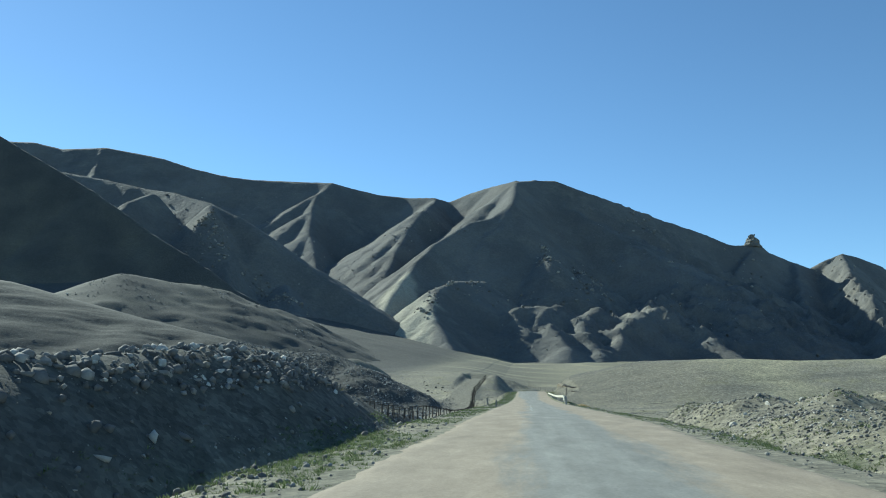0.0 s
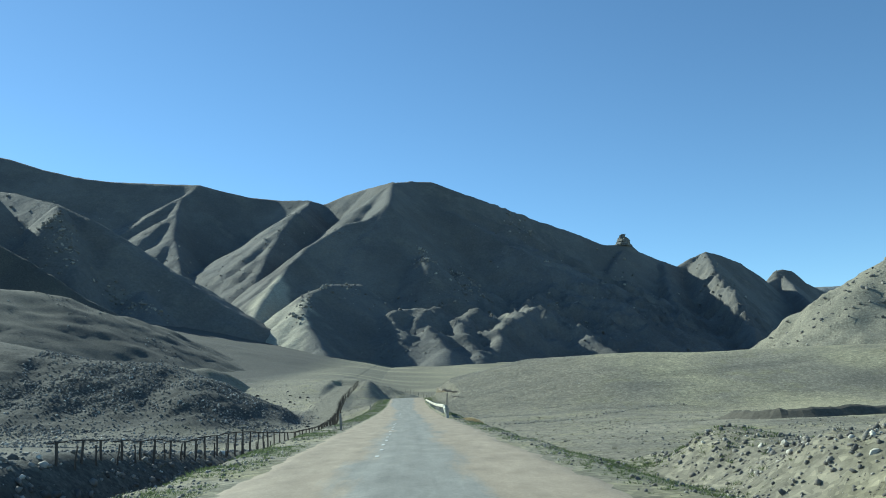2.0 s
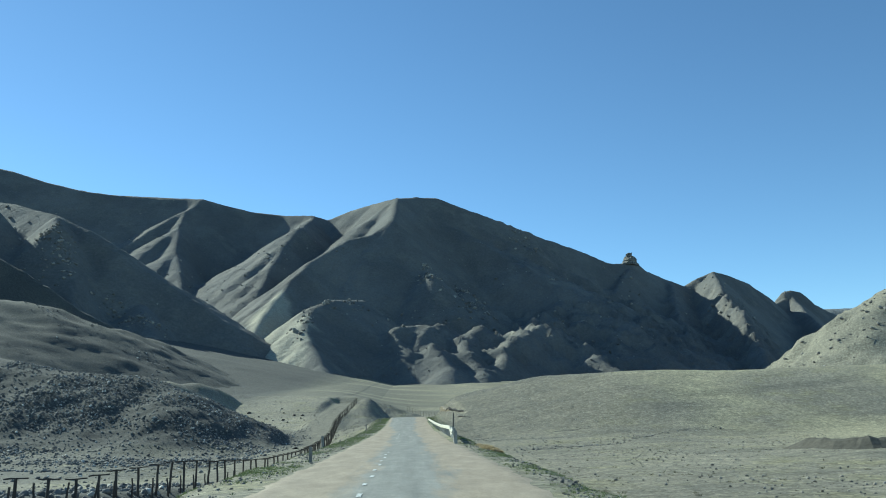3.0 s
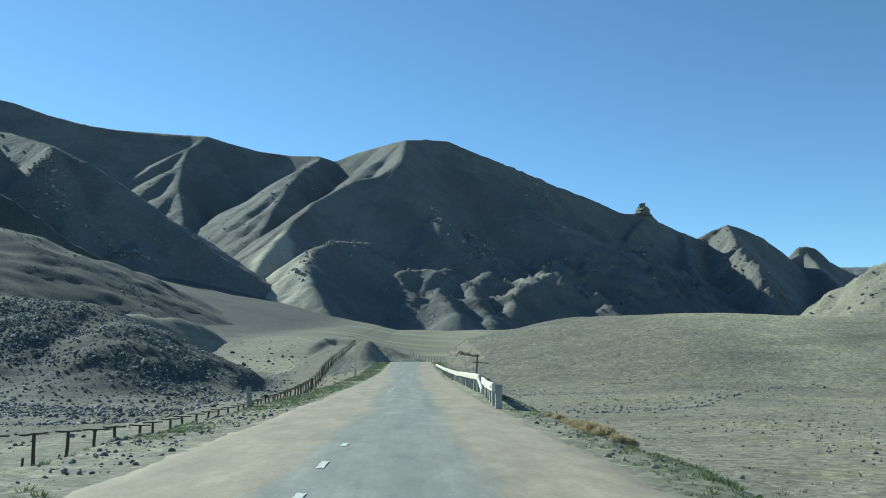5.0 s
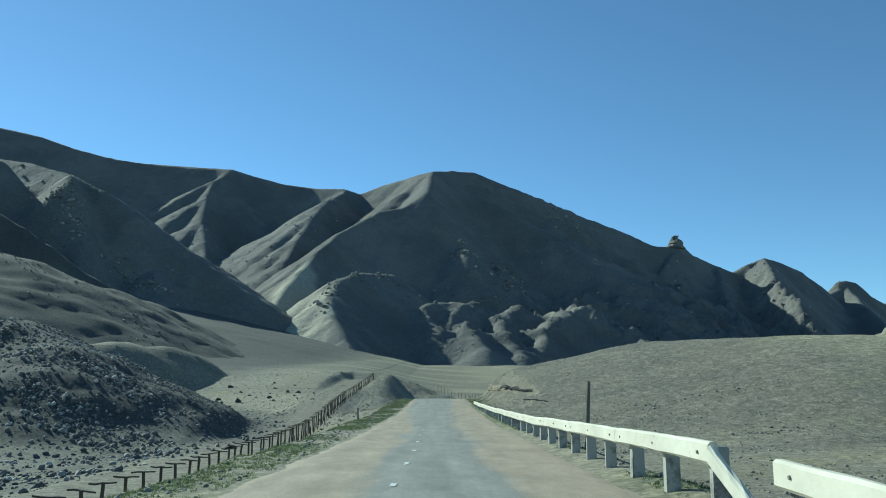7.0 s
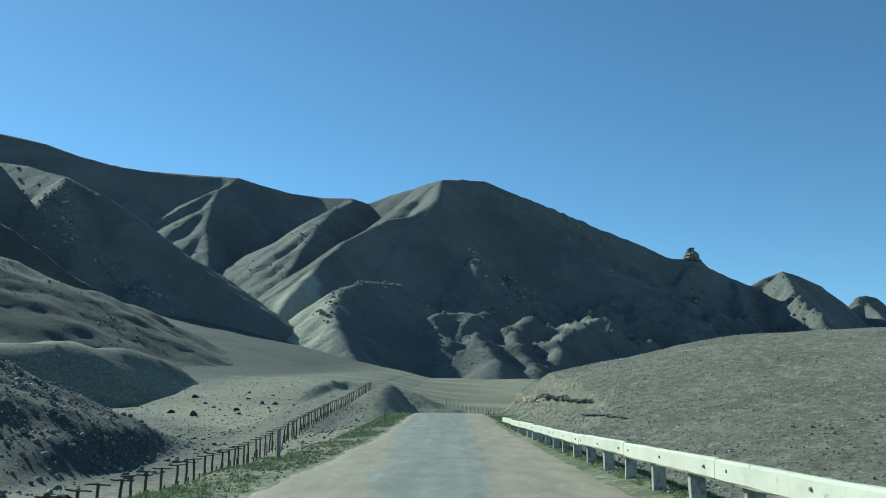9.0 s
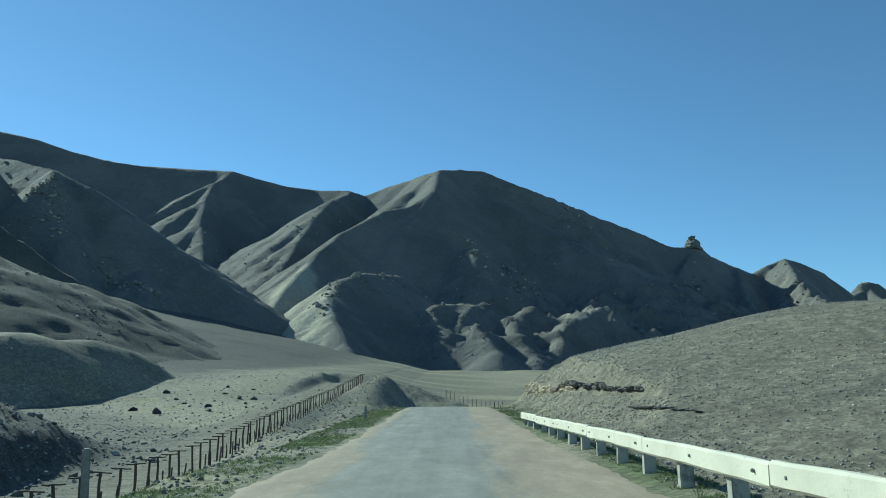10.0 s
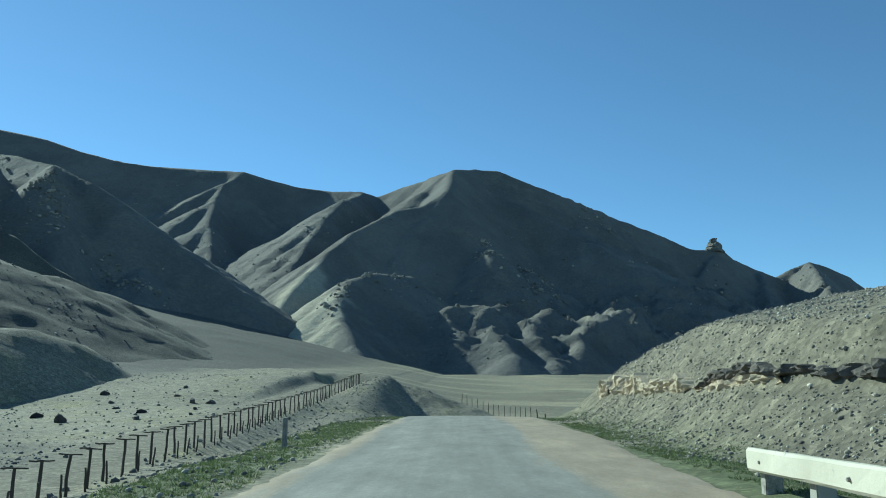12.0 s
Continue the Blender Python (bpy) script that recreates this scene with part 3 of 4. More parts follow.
# a few stones far brighter: sun glints put into their colour
DARK_TALUS = rock_material("dark_talus", (0.13, 0.126, 0.12), (0.27, 0.26, 0.24), (0.25, 0.22, 0.175), True, 2.6)


def joined(name, protos, places, material, label, category):
    """Many small pieces as one mesh. places: x, y, z, size, turn, lean, which piece."""
    shapes = []
    for me in protos:
        co = np.empty(len(me.vertices) * 3)
        me.vertices.foreach_get("co", co)
        tri = np.array([p.vertices[:] for p in me.polygons])
        shapes.append((co.reshape(-1, 3), tri))
    vs, fs, base = [], [], 0
    for x, y, z, s, a, lean, k in places:
        co, tri = shapes[int(k) % len(shapes)]
        ca, sa, cl, sl = math.cos(a), math.sin(a), math.cos(lean), math.sin(lean)
        p = np.stack([co[:, 0] * cl + co[:, 2] * sl, co[:, 1], -co[:, 0] * sl + co[:, 2] * cl], 1)
        p = np.stack([p[:, 0] * ca - p[:, 1] * sa, p[:, 0] * sa + p[:, 1] * ca, p[:, 2]], 1) * s + (x, y, z)
        vs.append(p)
        fs.append(tri + base)
        base += len(co)
    co, tri = np.concatenate(vs), np.concatenate(fs)
    me = bpy.data.meshes.new(name)
    me.vertices.add(len(co))
    me.vertices.foreach_set("co", co.ravel())
    n = tri.shape[1]
    me.loops.add(tri.size)
    me.loops.foreach_set("vertex_index", tri.ravel().astype(np.int32))
    me.polygons.add(len(tri))
    me.polygons.foreach_set("loop_start", np.arange(len(tri), dtype=np.int32) * n)
    me.update(calc_edges=True)
    me.materials.append(material)
    return tagged(new(name, me), label, category, kind="stuff")


def ground_at(x, y):
    return float(ground_z(np.array([float(x)]), np.array([float(y)]))[0])


STONES = [stone_data("stone", 11 + i, STONE, 0.5 + 0.1 * (i % 4), 1) for i in range(8)]
PEBBLES = [stone_data("pebble", 31 + i, STONE, 0.5 + 0.1 * (i % 4), 0) for i in range(8)]


def strew(name, count, xr, yr, sizes, seed, material, label, category="stones", weight=None, power=3.0, sink=0.12, protos=None, height=None):
    rng = np.random.default_rng(seed)
    x, y = rng.uniform(*xr, count * 4), rng.uniform(*yr, count * 4)
    keep = rng.random(count * 4) < (weight(x, y) if weight else 1.0)
    x, y = x[keep][:count], y[keep][:count]
    s = sizes[0] + (sizes[1] - sizes[0]) * rng.random(len(x)) ** power
    z = (height or ground_z)(x, y) - sink * s
    rows = zip(x, y, z, s, rng.uniform(0, 6.28, len(x)), rng.normal(0, 0.25, len(x)), rng.integers(0, 60, len(x)))
    return joined(name, protos or STONES, list(rows), material, label, category)


# ---- loose stone ----
def patchy(x, y, size, seed, lo, hi):
    return step(lo, hi, fractal(x, y, size, 3, seed))


def block_field(x, y):
    """Bands of blocks lying along the spur, with bare ground between."""
    band = fractal(x * 0.35 + 0.2 * y, y, 11, 3, 71)
    return step(-0.05, 0.16, band) + 0.22


strew("scree", 34000, (-72, -17), (128, 208), (0.09, 0.75), 1, DARK_TALUS, "grey angular boulders in dense bands on dark spur", "boulders",
      lambda x, y: step(-3.0, 0.6, ground_z(x, y) + 1.6) * block_field(x, y) * (0.25 + 0.75 * step(17, 27, -x)) * (1 - step(0, 14, y - 202 + 0.45 * (x + 45))), 4.0, 0.12, PEBBLES)
strew("hill_stones", 30000, (5, 45), (145, 210), (0.035, 0.19), 2, GRAVEL, "grey stones scattered over gravel hill", "stones",
      lambda x, y: np.exp(-np.clip(x - 8, 0, 99) / 11) * (0.35 + 0.65 * patchy(x, y, 8, 76, -0.35, 0.15)), 3.5, 0.12, PEBBLES)
strew("bank_gravel", 14000, (4.6, 14), (168, 212), (0.025, 0.12), 22, GRAVEL, "fine broken gravel covering cut bank", "gravel",
      lambda x, y: np.exp(-np.clip(x - 8, 0, 99) / 3.5), 2.5, 0.12, PEBBLES)
strew("verge_stones", 20000, (-11, -3.7), (2, 215), (0.025, 0.2), 3, STONE, "loose grey stones along road verge", "stones",
      lambda x, y: np.exp(-((x + 5.8) / 1.9) ** 2) * (ground_z(x, y) < road_z(y) + 0.25) * (0.35 + 0.65 * patchy(x, y, 9, 72, -0.25, 0.2)), 4, 0.12, PEBBLES)
strew("shoulder_stones", 17000, (3.7, 12), (2, 215), (0.025, 0.18), 4, STONE, "loose grey stones along gravel shoulder", "stones",
      lambda x, y: np.exp(-((x - 5.4) / 1.9) ** 2) * (0.35 + 0.65 * patchy(x, y, 9, 73, -0.25, 0.2)), 4, 0.12, PEBBLES)
strew("plain_stones", 8000, (6, 50), (55, 160), (0.05, 0.28), 5, STONE, "small stones scattered over dry plain", "stones",
      lambda x, y: 0.1 + 0.9 * patchy(x, y, 12, 74, -0.1, 0.35), 4, 0.12, PEBBLES)
def gully_y(x):
    return np.interp(x, (12, 13.9, 16.7, 19.9, 25.7, 32.1, 34.8, 45), (121.2, 121.5, 123.2, 126.1, 135.5, 145.9, 147.4, 150))


strew("gully_stones", 2600, (11, 42), (118, 152), (0.08, 0.42), 16, DARK_TALUS, "dark stones lining dry gully on plain", "stones",
      lambda x, y: np.exp(-((y - gully_y(x)) / 0.8) ** 2) + 0.12 * np.exp(-((y - gully_y(x) - 4) / 4) ** 2), 3, 0.12, PEBBLES)
strew("slope_stones", 900, (16, 30), (150, 168), (0.08, 0.36), 19, DARK_TALUS, "dark stones in bands on gravel slope", "stones",
      lambda x, y: np.exp(-((y - 154) / 0.6) ** 2) * (x > 20) * (x < 26) + 0.25 * np.exp(-((y - 165.5) / 1.6) ** 2), 3, 0.12, PEBBLES)
strew("toe_stones", 12000, (-80, -18), (160, 285), (0.05, 0.32), 20, DARK_TALUS, "dark stones thinning out towards sandy ground", "stones",
      lambda x, y: toe(x, y) * (0.35 + 0.65 * patchy(x, y, 9, 90, -0.2, 0.2)) * np.exp(-np.clip(-x - 22, 0, 99) / 40), 4, 0.12, PEBBLES)
strew("bay_stones", 6000, (-75, -20), (205, 300), (0.06, 0.45), 6, STONE, "small dark stones on sandy ground", "stones", None, 4, 0.12, PEBBLES)
strew("bank_stones", 5000, (-22, -5), (180, 302), (0.06, 0.45), 17, STONE, "grey stones on bank between fence and road", "stones",
      lambda x, y: (np.abs(x - track_x(y)) > 3.0) * (np.abs(x) > 4.6), 4, 0.12, PEBBLES)
strew("track_stones", 1000, (-30, -9), (90, 150), (0.05, 0.4), 7, STONE, "stones scattered beside old track", "stones",
      lambda x, y: (np.abs(x - track_x(y)) > 3.0) * (0.2 + 0.8 * patchy(x, y, 10, 75, -0.1, 0.3)), 4, 0.12, PEBBLES)
strew("near_talus", 15000, (-42, -7.6), (22, 92), (0.07, 0.6), 8, DARK_TALUS, "dark rough stones on dark ground beside road", "boulders",
      lambda x, y: (0.25 + 0.75 * patchy(x, y, 7, 77, -0.25, 0.1)) * (ground_z(x, y) < 1.0) * np.exp(-np.clip(-x - 12, 0, 99) / 25), 3.5, 0.12, PEBBLES)
strew("apron_talus", 1100, (-60, -17), (92, 172), (0.08, 0.7), 18, DARK_TALUS, "dark stones scattered at foot of spur", "boulders",
      lambda x, y: (0.1 + 0.9 * patchy(x, y, 9, 79, -0.1, 0.25)) * (ground_z(x, y) < 2.0), 4, 0.12, PEBBLES)
strew("heap_stones", 5000, (-16, -5.4), (-6, 31), (0.05, 0.5), 21, DARK_TALUS, "dark broken stones on top of spoil heap", "stones",
      lambda x, y: (0.04 + step(1.0, 1.5, ground_z(x, y) - road_z(y))) * np.exp(-np.clip(-x - 9, 0, 99) / 4), 4, 0.12, PEBBLES)
strew("hillside_boulders", 7000, (-330, -50), (190, 520), (0.25, 1.3), 9, DARK_TALUS, "dark boulders strewn over shaded hillside", "boulders",
      lambda x, y: (0.06 + np.exp(-((y - 294 + 0.15 * (x + 75)) / 4) ** 2) * (x < -52) + patchy(x, y + 0.8 * x, 45, 78, 0.0, 0.3) * (x < -95)) * step(-1, 1, SLOPES["left_hill"](x, y) - ground_z(x, y)), 4, 0.2, None, SLOPES["left_hill"])


def outcrops(name, slope, clusters, sizes, seed, material, label):
    """Broken rock standing out of a mountainside in clusters: x, y, reach along x, reach along y, count."""
    rng = np.random.default_rng(seed)
    rows = []
    for cx, cy, rx, ry, n in clusters:
        x, y = cx + rng.normal(0, rx, n), cy + rng.normal(0, ry, n)
        s = sizes[0] + (sizes[1] - sizes[0]) * rng.random(n) ** 2.5
        z = slope(x, y) - 0.1 * s
        rows += list(zip(x, y, z, s, rng.uniform(0, 6.28, n), rng.normal(0, 0.3, n), rng.integers(0, 60, n)))
    joined(name, STONES, rows, material, label, "rocks")


outcrops("mountain_rocks", SLOPES["main_mountain"], ((24, 975, 6, 18, 90), (27, 942, 8, 8, 70), (66, 968, 12, 9, 150), (74, 930, 10, 12, 80), (166, 1197, 9, 25, 90), (174, 1165, 5, 20, 40), (184, 1050, 4, 5, 10), (-69, 794, 12, 3, 30),
         (-80, 1000, 8, 20, 30), (-60, 830, 14, 12, 60), (-92, 740, 5, 20, 50), (60, 880, 60, 25, 150), (180, 870, 40, 30, 120), (323, 1200, 50, 40, 150), (465, 1230, 20, 50, 80), (700, 1500, 10, 10, 40), (250, 960, 40, 60, 100), (120, 1100, 60, 60, 80), (-10, 720, 20, 40, 50)),
         (1.5, 6.5), 91, STONE, "broken rock outcrops on shaded mountain face")
outcrops("spur_rocks", SLOPES["left_mountain"], ((-294, 706, 5, 7, 90), (-280, 690, 5, 9, 80), (-268, 676, 5, 8, 40), (-196, 652, 12, 5, 70), (-236, 682, 8, 6, 50), (-360, 770, 30, 25, 40), (-280, 690, 40, 40, 40)),
         (1.0, 5.0), 92, STONE, "pale rock outcrops scattered on dark mountain spur")
outcrops("slope_rocks", SLOPES["far_right_hill"], ((300, 505, 40, 14, 160), (250, 480, 25, 12, 80), (350, 520, 40, 20, 120)), (0.8, 4.0), 94, DARK_TALUS, "dark rock bands on steep gravel hill")
outcrops("range_rocks", SLOPES["mountain_range"], ((-300, 1050, 60, 80, 150), (-170, 1000, 40, 80, 120), (-500, 1250, 80, 60, 150), (-160, 1150, 30, 40, 60)), (1.5, 5), 93, STONE, "small rocks on folded mountain spurs")


# ---- painted concrete, weathered timber, plants ----
def painted():
    m, t, b = nodes_of("whitewashed_concrete", 0.8)
    co = t.nodes.new("ShaderNodeTexCoord").outputs["Object"]
    wear = ramp(t, noise_at(t, co, 2.6, 9, 0.75), [(0.60, (0, 0, 0)), (0.68, (1, 1, 1))])
    white = ramp(t, noise_at(t, co, 0.9, 6, 0.6), [(0.3, (0.52, 0.49, 0.395)), (0.7, (0.66, 0.625, 0.51))])
    grey = ramp(t, noise_at(t, co, 9, 6, 0.7), [(0.3, (0.22, 0.21, 0.19)), (0.7, (0.38, 0.36, 0.32))])
    t.links.new(mix(t, wear, white, grey), b.inputs["Base Color"])
    bump(t, b, noise_at(t, co, 14, 7, 0.7), 0.5, 0.012)
    return m


def plain_rough(name, dark, light, scale, stretch=None, relief=0.01):
    m, t, b = nodes_of(name, 0.9)
    co = t.nodes.new("ShaderNodeTexCoord").outputs["Object"]
    f = noise_at(t, co, scale, 8, 0.7, stretch)
    t.links.new(ramp(t, f, [(0.3, dark), (0.7, light)]), b.inputs["Base Color"])
    bump(t, b, f, 0.6, relief)
    return m


def blades(name, low, high):
    m, t, b = nodes_of(name, 0.8)
    g = t.nodes.new("ShaderNodeNewGeometry").outputs["Random Per Island"]
    tone = ramp(t, g, [(0.0, low), (1.0, high)])
    t.links.new(tone, b.inputs["Base Color"])
    thin = t.nodes.new("ShaderNodeBsdfTranslucent")
    t.links.new(tone, thin.inputs["Color"])
    both = node(t, "ShaderNodeMixShader", Fac=0.4)
    t.links.new(b.outputs[0], both.inputs[1])
    t.links.new(thin.outputs[0], both.inputs[2])
    t.links.new(both.outputs[0], t.nodes["Material Output"].inputs[0])
    return m


WHITE = painted()
CONCRETE = plain_rough("bare_concrete", (0.16, 0.155, 0.14), (0.30, 0.29, 0.265), 6)
TIMBER = plain_rough("weathered_timber", (0.05, 0.042, 0.034), (0.12, 0.10, 0.082), 7, (1, 1, 0.12))
POLE_WOOD = plain_rough("grey_pole_wood", (0.10, 0.09, 0.078), (0.20, 0.18, 0.155), 7, (1, 1, 0.12))
LINE = plain_rough("worn_line_paint", (0.42, 0.42, 0.40), (0.72, 0.72, 0.68), 12)
OCHRE = plain_rough("pale_ochre_rock", (0.40, 0.32, 0.21), (0.62, 0.53, 0.39), 3, (1, 1, 0.35), 0.12)
CAP_ROCK = plain_rough("dark_cap_rock", (0.07, 0.062, 0.055), (0.19, 0.17, 0.145), 4, (1, 1, 0.4), 0.14)
GREEN = blades("green_grass", (0.08, 0.108, 0.045), (0.18, 0.215, 0.10))
STRAW = blades("dry_grass", (0.34, 0.27, 0.16), (0.60, 0.50, 0.32))
SCRUB = blades("grey_scrub", (0.07, 0.07, 0.045), (0.17, 0.155, 0.10))


# ---- the road's centre dashes ----
def dashes():
    rnd = random.Random(5)
    me = []
    for k in range(3):
        bm = bmesh.new()
        bmesh.ops.create_grid(bm, x_segments=3, y_segments=9, size=0.5)
        for v in bm.verts:
            j = 0.12 * rnd.uniform(-1, 1)
            v.co = Vector((v.co.x * 0.11 * (1 + j), v.co.y * (1.0 + j), 0))
        m = bpy.data.meshes.new("dash")
        bm.to_mesh(m)
        bm.free()
        m.materials.append(LINE)
        me.append(m)
    for y in [49.7 + 3.01 * k for k in range(12)] + [111 + 4.9 * k for k in range(6)]:
        d = new("dash", me[rnd.randrange(3)])
        d.parent = road
        x = -0.76 + 0.03 * math.sin(y)
        d.location = (x, y, float(road_height(np.array([x]), np.array([y]))[0]) + 0.012)
        d.scale = (1, rnd.uniform(0.45, 0.8), 1)


dashes()


# ---- guardrail of white concrete beams on concrete posts ----
def loft(bm, spine, half_x, half_z, jitter, seed, bevel=0.035):
    """A bar along the spine with a bevelled oblong section, slightly uneven."""
    rnd = random.Random(seed)
    ring = [(-half_x + bevel, -half_z), (half_x - bevel, -half_z), (half_x, -half_z + bevel), (half_x, half_z - bevel),
            (half_x - bevel, half_z), (-half_x + bevel, half_z), (-half_x, half_z - bevel), (-half_x, -half_z + bevel)]
    rows = []
    for p in spine:
        rows.append([bm.verts.new((p[0] + a + rnd.uniform(-jitter, jitter), p[1], p[2] + c + rnd.uniform(-jitter, jitter))) for a, c in ring])
    for r, q in zip(rows, rows[1:]):
        for i in range(8):
            bm.faces.new((r[i], r[(i + 1) % 8], q[(i + 1) % 8], q[i]))
    bm.faces.new(rows[0])
    bm.faces.new(rows[-1][::-1])
    bmesh.ops.recalc_face_normals(bm, faces=bm.faces)


def rail_x(y):
    return float(np.interp(y, (95.8, 100, 105, 110, 150, 172, 181), (3.22, 3.38, 3.6, 3.66, 3.68, 3.6, 3.45)))


def rail_top(y):
    return float(np.interp(y, (96, 101, 105.5, 107, 115, 134, 150, 164, 183), (0.74, 0.72, 0.82, 0.86, 0.84, 0.82, 0.88, 1.04, 1.30)))


def guardrail(y0, y1, post_ys, cuts, label, seed):
    rnd = random.Random(seed)
    rail = tagged(new("guardrail"), label, "guardrail", "white guardrails")
    rail.location = (rail_x(y0), y0, 0)
    bpy.context.view_layer.update()
    back = rail.matrix_world.inverted()
    for a, b in zip(cuts, cuts[1:]):
        bm = bmesh.new()
        n = max(4, int((b - a) / 0.45))
        sag = rnd.uniform(-0.02, 0.03)
        lift = rnd.uniform(-0.02, 0.02)
        spine = []
        for i in range(n + 1):
            y = a + 0.012 + (b - a - 0.024) * i / n
            spine.append((rail_x(y) + 0.012 * math.sin(y * 2.1), y, rail_top(y) - 0.15 + lift - sag * 4 * (i / n) * (1 - i / n)))
        loft(bm, spine, 0.065, 0.15, 0.006, seed + int(a))
        bm.transform(back)
        beam = part("beam", bm, WHITE, rail)
        for y in (a + 0.5, (a + b) / 2, b - 0.5):
            bm = bmesh.new()
            bmesh.ops.create_cone(bm, cap_ends=True, segments=8, radius1=0.028, radius2=0.02, depth=0.03)
            bm.transform(back @ pose(rail_x(y) - 0.075, y, rail_top(y) - 0.14, 0, -90, 0))
            part("bolt", bm, CONCRETE, beam, "rusty bolt head")
    for y in post_ys:
        x = rail_x(y) + 0.19
        g = min(ground_at(x, y), ground_at(x - 0.1, y)) - 0.25
        bm = bmesh.new()
        block(bm, (0.24, 0.2, rail_top(y) - 0.06 - g), (x, y, g), (rnd.uniform(-1.5, 1.5), rnd.uniform(-1.5, 1.5), rnd.uniform(-6, 6)), 0.015, 0.94)
        roughen(bm, 0.012, 0.3, y)
        bm.transform(back)
        part("post", bm, CONCRETE_POST, rail, "grey concrete post with chipped white paint")
    return rail


def post_paint():
    m, t, b = nodes_of("chipped_post_paint", 0.85)
    co = t.nodes.new("ShaderNodeTexCoord").outputs["Object"]
    wear = ramp(t, noise_at(t, co, 1.9, 9, 0.75), [(0.5, (0, 0, 0)), (0.6, (1, 1, 1))])
    t.links.new(mix(t, wear, (0.36, 0.35, 0.31), (0.17, 0.163, 0.145)), b.inputs["Base Color"])
    bump(t, b, noise_at(t, co, 12, 7, 0.7), 0.5, 0.012)
    return m


CONCRETE_POST = post_paint()
near_rail = guardrail(96.2, 105.1, (96.35, 98.2, 100.1, 102.0, 103.6, 104.95), (96.2, 105.1), "short white concrete guardrail on grey posts beside road", 3)
long_rail = guardrail(107.2, 179.6, [107.6 + 2.43 * i for i in range(29)] + [177.9, 179.4], [107.2, 113.2, 119.3, 125.3, 131.4, 137.5, 143.5, 149.6, 155.7, 161.8, 167.9, 173.8, 179.6],
                      "long white concrete guardrail with dented end beside road", 8)


def broken_end():
    bm = bmesh.new()
    spine = [(rail_x(107) - 0.04 + 0.02 * i, 107.15 - 0.22 * i, 0.70 - 0.115 * i) for i in range(6)]
    loft(bm, spine, 0.06, 0.13, 0.012, 77)
    me_ob = part("broken_beam", bm, WHITE, None)
    return tagged(me_ob, "broken white guardrail beam hanging down to ground", "guardrail beam")


broken_end()


# ---- timber fence of tee posts beside the old track ----
def log(bm, length, r0, r1, seed, sides=7, bend=0.02):
    rnd = random.Random(seed)
    rows = []
    for i in range(5):
        u = i / 4
        r = r0 + (r1 - r0) * u
        cx, cy = bend * rnd.uniform(-1, 1), bend * rnd.uniform(-1, 1)
        rows.append([bm.verts.new((cx + r * math.cos(6.283 * k / sides) * rnd.uniform(0.9, 1.1), cy + r * math.sin(6.283 * k / sides) * rnd.uniform(0.9, 1.1), u * length)) for k in range(sides)])
    for a, b in zip(rows, rows[1:]):
        for k in range(sides):
            bm.faces.new((a[k], a[(k + 1) % sides], b[(k + 1) % sides], b[k]))
    bm.faces.new(rows[0][::-1])
    bm.faces.new(rows[-1])


def log_data(name, length, r0, r1, seed, turn=None, material=None):
    bm = bmesh.new()
    log(bm, length, r0, r1, seed)
    if turn:
        bm.transform(turn)
    me = bpy.data.meshes.new(name)
    bm.to_mesh(me)
    bm.free()
    me.materials.append(material or TIMBER)
    return me


POSTS = [log_data("post", 1.75, 0.062, 0.052, 30 + i) for i in range(4)]
BARS = [log_data("crossbar", 0.8, 0.03, 0.026, 40 + i, pose(-0.4, 0, 0, 0, 90, 0)) for i in range(3)]
STAKES = [log_data("stake", 1.1, 0.045, 0.035, 50 + i) for i in range(3)]


def tee_fence():
    rnd = random.Random(9)
    fence = tagged(new("timber_fence"), "row of dark weathered timber tee posts beside track", "fence")
    fence.location = (-9.2, 100, -2.5)
    y, k = 58.0, 0
    while y < 289:
        x = float(fence_x(y)) + rnd.uniform(-0.08, 0.08)
        z = ground_at(x, y)
        p = new("post", POSTS[k % 4])
        p.parent = fence
        p.matrix_basis = pose(x + 9.2, y - 100, z + 2.5 - 0.3 - 0.6 * float(1 - step(70, 82, np.array(y))), rnd.uniform(-3, 3), rnd.uniform(-3, 3), rnd.uniform(0, 360))
        c = new("crossbar", BARS[k % 3])
        c.parent = p
        c.matrix_basis = pose(0, 0, 1.73, 0, rnd.uniform(-3, 3), 0)
        a = p.matrix_basis.to_euler().z
        c.matrix_basis = Matrix.Rotation(-a + radians(rnd.uniform(-8, 8)), 4, "Z") @ c.matrix_basis
        if y < 96 or 150 < y < 280:
            s = new("stake", STAKES[k % 3])
            s.parent = fence
            sx, sy = x + 0.3, y + 0.95
            s.matrix_basis = pose(sx + 9.2, sy - 100, ground_at(sx, sy) + 2.5 - 0.25, rnd.uniform(-5, 5), rnd.uniform(-5, 5), rnd.uniform(0, 360))
        y += 1.9
        k += 1


tee_fence()


def far_fence():
    rnd = random.Random(29)
    fence = tagged(new("wire_fence"), "row of thin grey fence stakes beyond road crest", "fence")
    fence.location = (0, 300, 1)
    for i in range(14):
        x, y = -0.6 + 0.85 * i, 300 + rnd.uniform(-0.3, 0.3)
        z = ground_at(x, y)
        s = new("stake", POSTS[i % 4])
        s.parent = fence
        s.matrix_basis = pose(x, y - 300, z - 1.3, rnd.uniform(-3, 3), rnd.uniform(-3, 3), 0) @ Matrix.Diagonal((0.8, 0.8, 1.2, 1))


far_fence()


